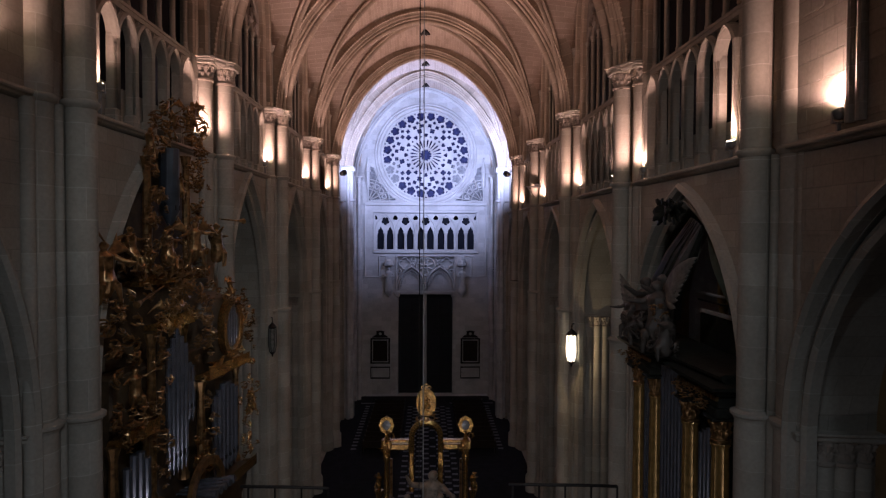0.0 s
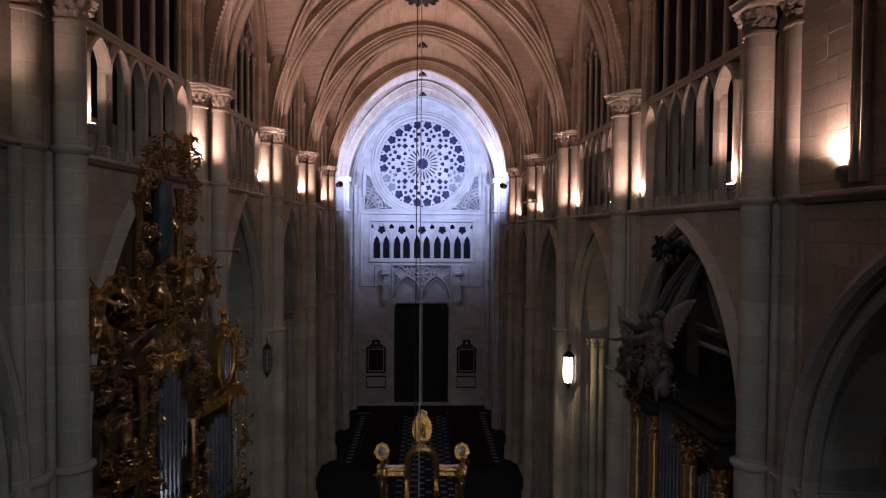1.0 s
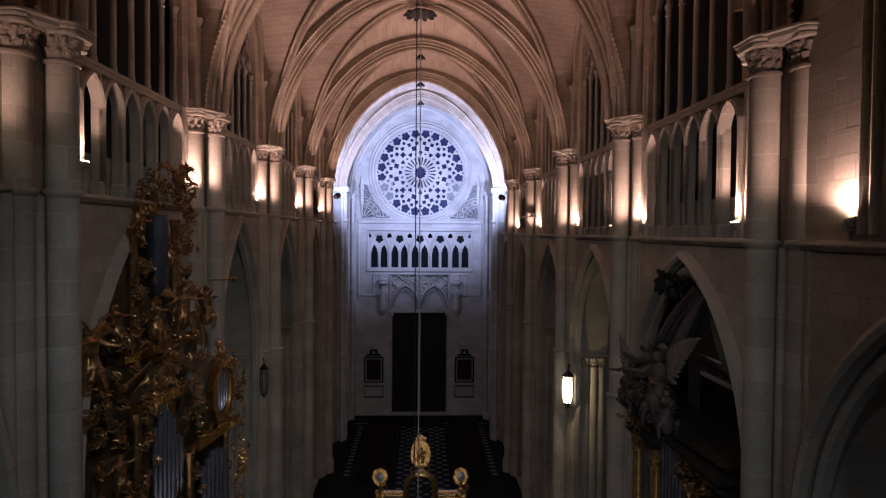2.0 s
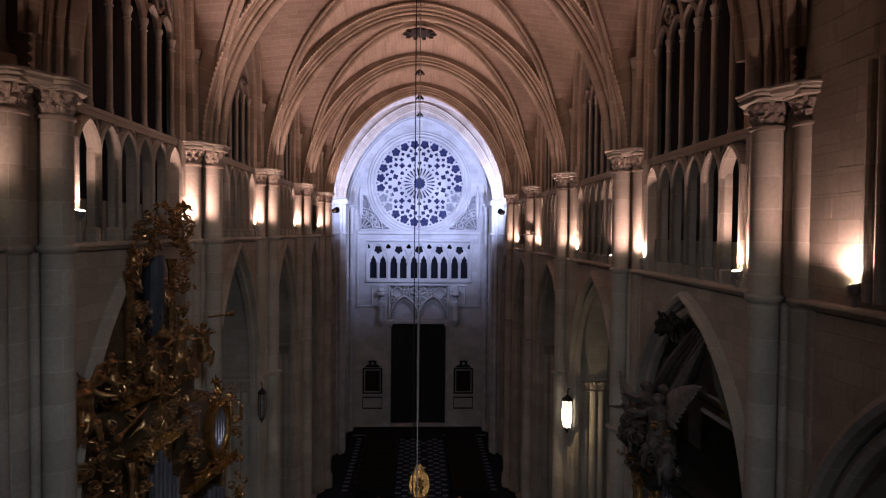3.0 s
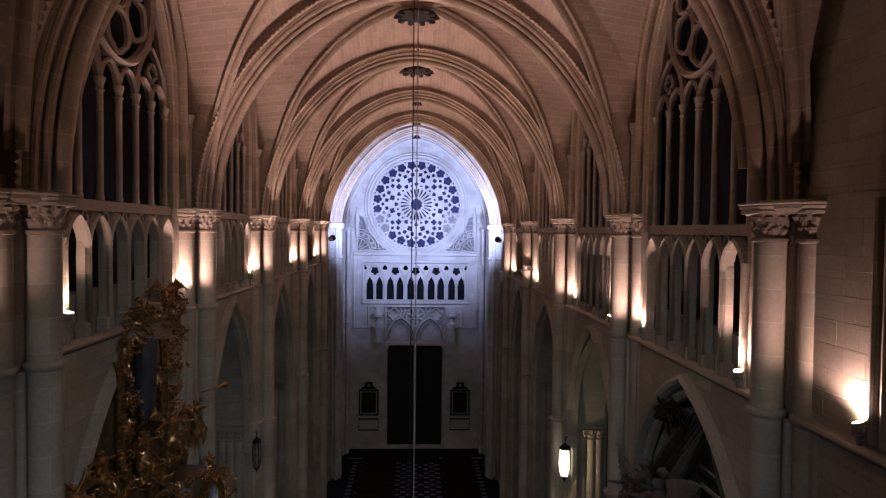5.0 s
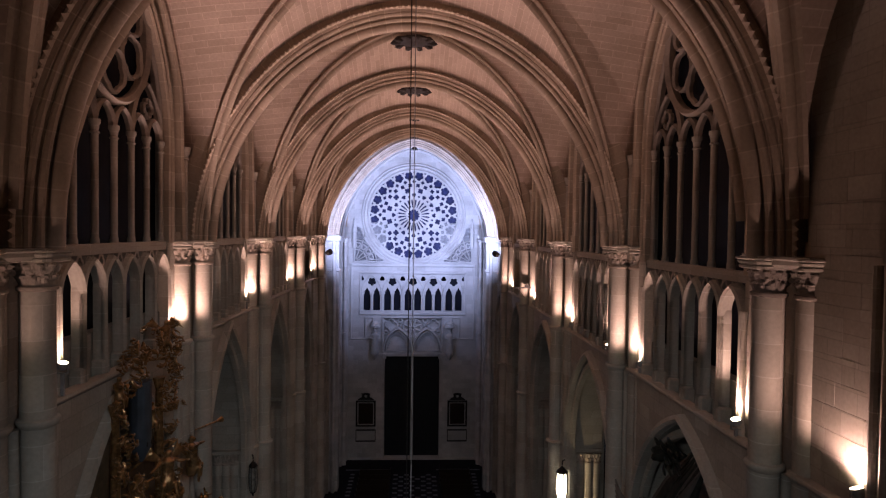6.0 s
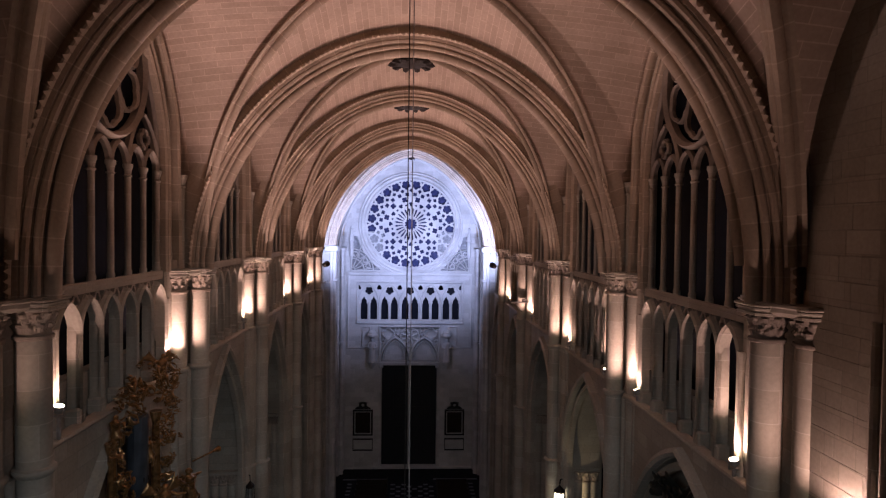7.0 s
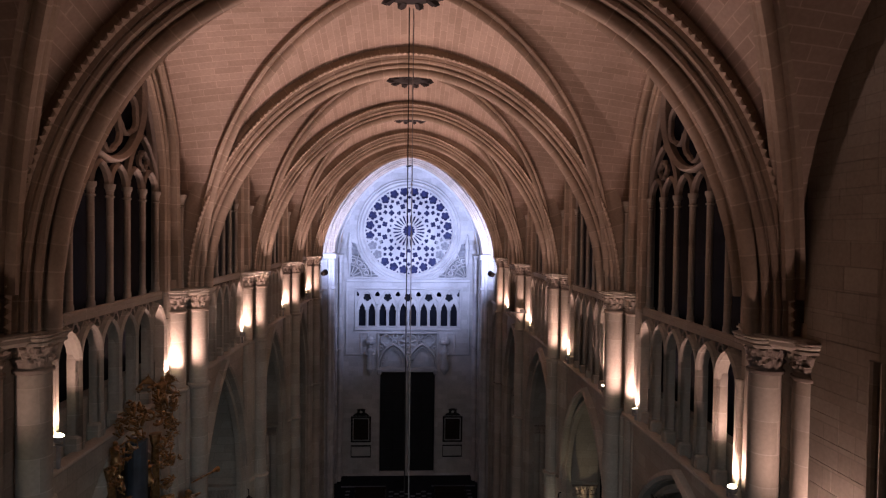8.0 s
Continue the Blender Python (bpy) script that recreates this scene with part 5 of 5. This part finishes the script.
def south_organ():
    o = thing("organ", "classical organ with gilt fluted columns, tin pipes and carved figures", "organ", (6.5, 16.05, 2.7))
    part("case", Geo().box(0.35, 2.2, -2.85, 2.85, -2.7, 9.0, 0.05), GREENWOOD, o)
    part("plinth", Geo().box(-0.35, 0.6, -2.9, 2.95, -2.7, 3.6, 0.05), GREENWOOD, o)
    for y in (2.55, 1.2, -1.12, -2.68):
        r = 0.17 if y > 0 else 0.2
        n = 24
        rings = []
        for z, k in ((3.6, 1.3), (3.75, 1.3), (3.85, 1.02), (5.0, 1.03), (8.6, 0.9), (8.68, 1.1), (8.74, 0.95)):
            rings.append([(r * k * (1 - 0.1 * (i % 2)) * math.cos(6.2832 * i / n), y + r * k * (1 - 0.1 * (i % 2)) * math.sin(6.2832 * i / n), z) for i in range(n)])
        c = part("column", Geo().loft(rings), GILT, o, "gilded fluted column")
        part("column_capital", capital(0, y, r * 0.95, 0.5, 8.72), DIMGOLD, c)
        part("column_block", Geo().box(-0.3, 0.3, y - 0.26, y + 0.26, 9.22, 9.3, 0.02), GREENWOOD, c)
    pipes(o, 0.12, 1.45, 2.3, 3.8, 8.9, 4, -0.1, -1)
    pipes(o, 0.1, -0.85, 0.95, 3.8, 9.95, 8, 0.35, -1)
    pipes(o, 0.12, -2.4, -1.4, 3.8, 8.8, 5, 0.3, -1)
    # entablature over each pair of columns, stepped and dentilled, open in the middle for the tall pipes
    for y0, y1, z in ((1.0, 2.9, 9.3), (-3.0, -0.9, 9.3)):
        part("architrave", Geo().box(-0.24, 0.9, y0, y1, z, z + 0.2, 0.02), GREENWOOD, o)
        part("frieze", Geo().box(-0.2, 0.9, y0 + 0.03, y1 - 0.03, z + 0.2, z + 0.48, 0.02), GREENWOOD, o)
        part("cornice", Geo().loft([[(x, y, zz) for x, y in ((-0.2 - k, y0 - k), (0.9, y0 - k), (0.9, y1 + k), (-0.2 - k, y1 + k))] for zz, k in ((z + 0.48, 0.02), (z + 0.54, 0.1), (z + 0.58, 0.1), (z + 0.64, 0.26), (z + 0.72, 0.3))]), GREENWOOD, o)
        n = int((y1 - y0) / 0.16)
        for k in range(n):
            y = y0 + (k + 0.5) * (y1 - y0) / n
            part("dentil", Geo().box(-0.26, -0.18, y - 0.045, y + 0.045, z + 0.36, z + 0.46, 0.008), DIMGOLD, o)
    # stage of the carved group, its far corner jutting into the nave
    part("stage", Geo().loft([[(x, y, z) for x, y in ((-0.25 - k, 2.75 + k), (1.2, 2.9), (1.2, -2.9), (0.0 - k, -2.9), (-0.15 - k, -1.0), (-0.5 - k, 1.2))] for z, k in ((10.02, 0.0), (10.08, 0.1), (10.16, 0.12), (10.2, 0.05))]), GREENWOOD, o)
    seed = 70
    for f, y0, y1, z0, z1, n, size, mat in ((-0.26, -2.9, -0.9, 9.5, 9.72, 12, 0.1, DIMGOLD), (-0.26, 1.1, 2.9, 9.5, 9.72, 9, 0.1, DIMGOLD), (-0.3, 0.4, 2.4, 10.25, 10.9, 18, 0.22, STATUE), (-0.2, -0.9, 0.4, 10.2, 10.8, 10, 0.18, STATUE), (-0.25, -0.3, 0.2, 10.9, 11.3, 4, 0.13, DIMGOLD)):
        seed += 1
        carving(o, f, y0, y1, z0, z1, n, size, -1, mat, seed, "carved_scroll")
    # figures: a caped one, a winged one, one sliding off the edge and two behind
    for i, (x, y, z, h, mat) in enumerate(((-0.1, 1.7, 10.2, 1.75, STATUE), (-0.15, 0.35, 10.2, 1.75, STATUE), (-0.4, -0.6, 10.15, 1.05, STATUE), (0.2, 1.0, 10.2, 1.9, STATUE), (-0.3, 2.35, 10.2, 1.2, STATUE))):
        fg = fused(part("carved_figure", figure(h, 90 + i, False, 0.7), mat, o), 0.035)
        fg.matrix_basis = pose(x, y, z, 0, 0, 180 + (-30, 25, -15)[i % 3])
    for k in range(11):
        q = k / 10
        part("wing_feather", feather((0.0, 0.45 + 0.12 * q, 11.5 + 0.3 * q), (-0.15, 0.2 - 1.9 * (0.35 + 0.65 * q), 11.45 + 1.2 * q ** 0.8), 0.13, 0.12 * (1 - q)), PLUME, o, "pale weathered carved feather")
    for k in range(9):
        q = k / 8
        part("wing_feather", feather((-0.1, 2.0, 11.3), (-0.45, 2.55 + 0.5 * math.sin(1.6 * q), 10.75 + 1.2 * q), 0.1), PLUME, o, "pale weathered carved feather")
    rng = random.Random(8)
    # cape and canopy folds rising into the head of the arch
    for k in range(14):
        q = k / 13
        j = rng.uniform(-0.12, 0.12)
        part("drapery_fold", Geo().tube([(0.3 + j, 1.9 - 1.2 * q, 10.9), (0.2 + j, 1.6 - 1.1 * q + j, 11.8), (0.45 + j, 1.1 - 0.9 * q, 12.7 - 0.2 * q), (0.7, 0.6 - 0.7 * q, 13.6 - 0.2 * q)], [0.1, 0.17 + 0.2 * abs(j), 0.15, 0.04], 7), STATUE if k % 3 == 0 else GREENWOOD, o)
    rings = []
    for i in range(13):
        q = i / 12
        c = Vector((0.95 - 0.25 * math.sin(3.14 * q), -0.4 - 1.25 * math.sin(1.25 * q), 13.7 - 2.5 * q))
        w = 0.62 * (1 - 0.5 * q)
        rings.append([c + Vector((0.09 * math.sin(9 * e + 3 * q), w * e, 0.15 * e)) for e in [-1 + k / 6 for k in range(13)]] + [c + Vector((0.05 + 0.09 * math.sin(9 * e + 3 * q), w * e, 0.15 * e)) for e in [1 - k / 6 for k in range(13)]])
    part("canopy_cloth", Geo().loft(rings), CLOTH, o, "dull green painted cloth drawn to one side")
    # dark palm-like finial in the crown of the arch
    for k in range(30):
        a, up = rng.uniform(-0.7, 3.9), rng.uniform(0.6, 1.05)
        c, e = math.cos(a), math.sin(a)
        b = Vector((0.1 + rng.uniform(-0.2, 0.2), -0.05, 13.75))
        part("frond", feather(b, b + Vector((-0.3, 0.75 * up * c, 0.55 * up * e)), 0.11, 0.12), GREENWOOD, o)
    # loft in the aisle behind
    part("loft_rail", Geo().tube([(1.9, -0.9, 11.42), (1.9, 2.9, 11.42)], 0.045, 6), PALE, o)
    part("loft_rail", Geo().tube([(1.9, -0.9, 11.2), (1.9, 2.9, 11.2)], 0.03, 6), IRON, o)
    part("loft_beam", Geo().box(1.85, 1.95, -0.7, 2.7, 10.84, 10.96, 0.02), PALE, o)
    part("loft_front", Geo().box(1.96, 2.1, -2.6, 2.9, 9.0, 10.8, 0.02), GREENWOOD, o)
    # gilt upright for the aisle pier behind; its colour carries the warm light
    part("inner_upright", Geo().lathe([(0.12, 10.9), (0.2, 11.3), (0.2, 12.9), (0.17, 12.9)], 2.15, 1.75, 0, 14), GILT, o)
    for k in range(3):
        part("inner_upright", Geo().lathe([(0.06, 10.9), (0.1, 11.2), (0.1, 12.5 - 0.2 * k)], 2.15, 1.35 - 0.26 * k, 0, 10), PIPE, o)
    return o


PLUME = plain("weathered_plume", (0.15, 0.13, 0.105), 0.7, 0.0, 5.0, 0.4, 0.3)
CLOTH = plain("green_cloth", (0.06, 0.06, 0.036), 0.9, 0.0, 3.0, 0.4, 0.3)
south_organ()


# ---- the gilded throne canopy in the choir ----
def throne():
    t = thing("throne_canopy", "gilded throne canopy with medallion, arch and twin finials", "throne", (0.15, 23.5, 1.65))
    t.scale = (1.04, 1.04, 1.08)
    part("base", Geo().box(-1.9, 1.9, -0.5, 0.9, -1.527, 3.2, 0.05), DARKWOOD, t)
    md = part("medallion", Geo().lathe([(0.0, -0.03), (0.22, -0.02), (0.27, 0.0), (0.27, 0.06), (0.0, 0.06)], 0, 0, 0, 28, squash=1.42), GOLD, t, "gilded oval relief medallion")
    md.matrix_basis = pose(0, 0, 7.3, 90)
    part("medallion_rim", Geo().sweep([(0.3 * math.cos(a), 0.43 * math.sin(a), 0.0) for a in [6.2832 * i / 32 for i in range(32)]], [(-0.05, -0.07), (0.05, -0.07), (0.06, 0.05), (-0.06, 0.05)], (0, 0, 1), closed=True), GOLD, md)
    g = Geo()
    for i, (x, y, r) in enumerate(((0, 0.16, 0.07), (-0.02, 0.0, 0.11), (0.08, -0.12, 0.09), (-0.1, -0.18, 0.08), (0.1, 0.08, 0.06), (-0.12, 0.05, 0.05), (0.06, -0.26, 0.07))):
        part("relief", Geo().lathe([(0.0, r * 0.6), (r * 0.6, r * 0.45), (r, 0.0), (r, -0.05)], x, y, 0.06, 8), GOLD, md)
    for k in range(3):
        part("crest", Geo().sweep([(0.11 * (k - 1) + 0.06 * math.cos(a), 0.0, 7.82 + (0.07 if k == 1 else 0) + 0.06 * math.sin(a)) for a in [6.2832 * i / 10 for i in range(10)]], [(-0.02, -0.02), (0.02, -0.02), (0.02, 0.02), (-0.02, 0.02)], (0, 1, 0), closed=True), GOLD, t)
    part("neck", Geo().lathe([(0.16, 6.68), (0.1, 6.74), (0.08, 6.82), (0.18, 6.88)], 0, 0, 0, 10), DIMGOLD, t)
    for s in (-1, 1):
        g = Geo()
        curl(g, (0, 0, 0), 0.16, 0.5, s, 0.3, 3)
        part("scroll", g, DIMGOLD, t).matrix_basis = pose(s * 0.2, 0, 6.72, 0, 0, 90)
    part("arch", Geo().sweep([(-0.52, 0, 5.6), (-0.52, 0, 6.1)] + [(-0.52 * math.cos(a), 0, 6.1 + 0.52 * math.sin(a)) for a in [3.1416 * i / 16 for i in range(1, 16)]] + [(0.52, 0, 6.1), (0.52, 0, 5.6)], [(-0.1, -0.1), (0.02, -0.14), (0.1, -0.1), (0.1, 0.1), (-0.1, 0.1)], (0, 1, 0)), GOLD, t)
    for s in (-1, 1):
        part("arch_leg", Geo().box(s * 0.52 - 0.09, s * 0.52 + 0.09, -0.1, 0.1, 4.2, 5.6, 0.02), GOLD, t)
        part("cross_beam", Geo().box(min(s * 0.6, s * 1.3), max(s * 0.6, s * 1.3), -0.12, 0.1, 5.92, 6.02, 0.02), GOLD, t)
        part("cross_beam", Geo().box(min(s * 0.62, s * 1.3), max(s * 0.62, s * 1.3), -0.08, 0.1, 5.66, 5.86, 0.03), GOLD, t)
        col = part("column", Geo().lathe([(0.15, 3.2), (0.15, 3.4), (0.09, 3.5), (0.1, 4.2), (0.08, 5.2), (0.13, 5.3), (0.13, 5.38), (0.1, 5.42)], s * 1.42, 0, 0, 12), GOLD, t)
        part("side_column", Geo().lathe([(0.05, 3.2), (0.05, 5.3)], s * 1.26, 0.12, 0, 8), DIMGOLD, t)
        part("capital", capital(s * 1.42, 0, 0.12, 0.3, 5.4), GOLD, t)
        part("block", Geo().box(s * 1.42 - 0.19, s * 1.42 + 0.19, -0.19, 0.19, 5.7, 6.02, 0.04), GOLD, t)
        g = Geo()
        for k in range(5):
            curl(g, (s * 1.42 - 1.42 * s, 0.08 * (k - 2), -0.3 + 0.13 * k), 0.12, k * 1.3, (-1) ** k, 0.6, k)
        part("carving", g, GOLD, t).matrix_basis = pose(s * 1.42, -0.16, 6.0, 0, 0, -90)
        fin = part("finial", Geo().lathe([(0.0, -0.05), (0.14, -0.04), (0.16, 0.03), (0.0, 0.05)], 0, 0, 0, 16), SILVER, t, "silvered round finial relief")
        fin.matrix_basis = pose(s * 1.42, 0, 6.52, 90)
        part("finial_ring", Geo().sweep([(0.2 * math.cos(a) * (1 + 0.08 * math.cos(8 * a)), 0.24 * math.sin(a) * (1 + 0.08 * math.cos(8 * a)), 0) for a in [6.2832 * i / 40 for i in range(40)]], [(-0.05, -0.06), (0.05, -0.06), (0.06, 0.05), (-0.06, 0.05)], (0, 0, 1), closed=True), GOLD, fin)
        part("finial_stem", Geo().lathe([(0.14, 6.0), (0.06, 6.1), (0.05, 6.25), (0.1, 6.3)], s * 1.42, 0, 0, 10), GOLD, t)
        ch = fused(part("gilded_figure", figure(0.62, 120 + s, False, 0.5), GOLD, t), 0.016)
        ch.matrix_basis = pose(s * 1.68, -0.1, 4.3, 0, 0, 0 if s > 0 else 180)
        part("figure_bracket", Geo().lathe([(0.05, 3.9), (0.12, 4.1), (0.16, 4.3)], s * 1.68, -0.1, 0, 8), GOLD, t)
    return t


SILVER = plain("silver_leaf", (0.22, 0.22, 0.22), 0.3, 0.9, 9.0)
throne()
grp = thing("statue_plinth", "dark stone plinth carrying the carved group before the throne", "plinth", (0.2, 22.5, 0))
part("block", Geo().box(-1.3, 1.3, -0.5, 0.4, 0, 5.3, 0.06), DARKWOOD, grp)
for i, (x, z, h, turn) in enumerate(((0.05, 5.3, 2.1, -90), (-0.75, 5.3, 1.3, -120), (0.75, 5.3, 1.3, -60), (0.3, 5.3, 1.4, -80))):
    st = tagged(fused(part("statue", figure(h, 150 + i, False, 0.25), GROUP_STONE), 0.035), "grey-brown carved stone figure of the group before the throne", "statue", "throne group")
    st.matrix_basis = pose(0.2 + x, 22.4 - 0.1 * i, z, 0, 0, turn)

# ---- dark rails beside the throne and the small bracket at the pier ----
for s in (-1, 1):
    r = thing("choir_rail", "dark iron choir rail on slender posts", "rail", (s * 4.4, 18.9, -0.004), group="choir rails")
    part("top_rail", Geo().tube([(-1.7, 0.3, 8.17), (-0.6, 0.05, 8.24), (0.6, 0, 8.24), (1.6, 0.2, 8.12)], 0.05, 8), IRON, r)
    for k in range(5):
        part("post", Geo().tube([(-1.6 + 0.8 * k, 0.1, 0), (-1.6 + 0.8 * k, 0.1, 8.17)], 0.03, 6), IRON, r)

shelf = thing("bracket_shelf", "thin dark iron shelf bracketed to a pier", "bracket", (6.45, 37.65, 18.6))
part("plate", Geo().box(-0.55, 0.6, -0.12, 0.12, -0.03, 0.03), IRON, shelf)
part("fixture", Geo().box(0.1, 0.4, -0.08, 0.08, 0.03, 0.2, 0.03), IRON, shelf)
part("stay", Geo().tube([(-0.3, 0, -0.03), (0.15, 0.3, -0.6)], 0.03, 6), IRON, shelf)


# ---- single ashlar blocks on the wall faces nearest the camera ----
def block_mesh(w, h):
    return Geo().box(-0.012, 0.02, -w / 2 + 0.002, w / 2 - 0.002, 0.002, h - 0.002, 0.003).mesh("stone_block", ASHLAR)


def lay_blocks(wall, face, y0, y1, z0, z1, keep, seed):
    """Courses of separate blocks a few millimetres proud of the wall."""
    rng = random.Random(seed)
    h = 0.42
    widths = (0.7, 0.85, 1.0)
    shapes = {}
    z = z0
    while z + h <= z1:
        y = y0
        while y < y1 - 0.2:
            w = rng.choice(widths)
            if y1 - y - w < 0.35:
                w = round(y1 - y, 3)
            if keep(y, y + w, z, z + h):
                if w not in shapes:
                    shapes[w] = block_mesh(w, h)
                ob = part("stone_block", shapes[w], ASHLAR, wall)
                ob.location = (face + rng.uniform(-0.002, 0.003), y + w / 2, z)
            y += w
        z += h


def clear_of_arch(rise):
    spring, half = BANDZ - 0.05, 3.5
    c = (rise ** 2 - half ** 2) / (2 * half)
    def keep(y0, y1, z0, z1):
        near = min(abs(y0), abs(y1)) if y0 * y1 > 0 else 0.0
        if z0 < spring:
            return near > half
        return (near + c) ** 2 + (z0 - spring) ** 2 > (half + c) ** 2 + 0.3
    return keep


for wall, ledge, rise, seed in ((bay_s, LEDGE_S, 4.95, 1), (bay_n, LEDGE_N, 5.9, 2), (blank_s, LEDGE_S, 4.95, 3), (blank_n, LEDGE_N, 5.9, 4)):
    lay_blocks(wall, WALL - 0.001, -3.46, 3.46, 10.0, ledge - 0.14, clear_of_arch(rise), seed)
for wall, ledge, seed in ((blank_s, LEDGE_S, 5), (blank_n, LEDGE_N, 6)):
    lay_blocks(wall, WALL + 0.019, 0.2, 3.46, ledge + 0.26, 28.0, lambda a, c, d, e: True, seed)
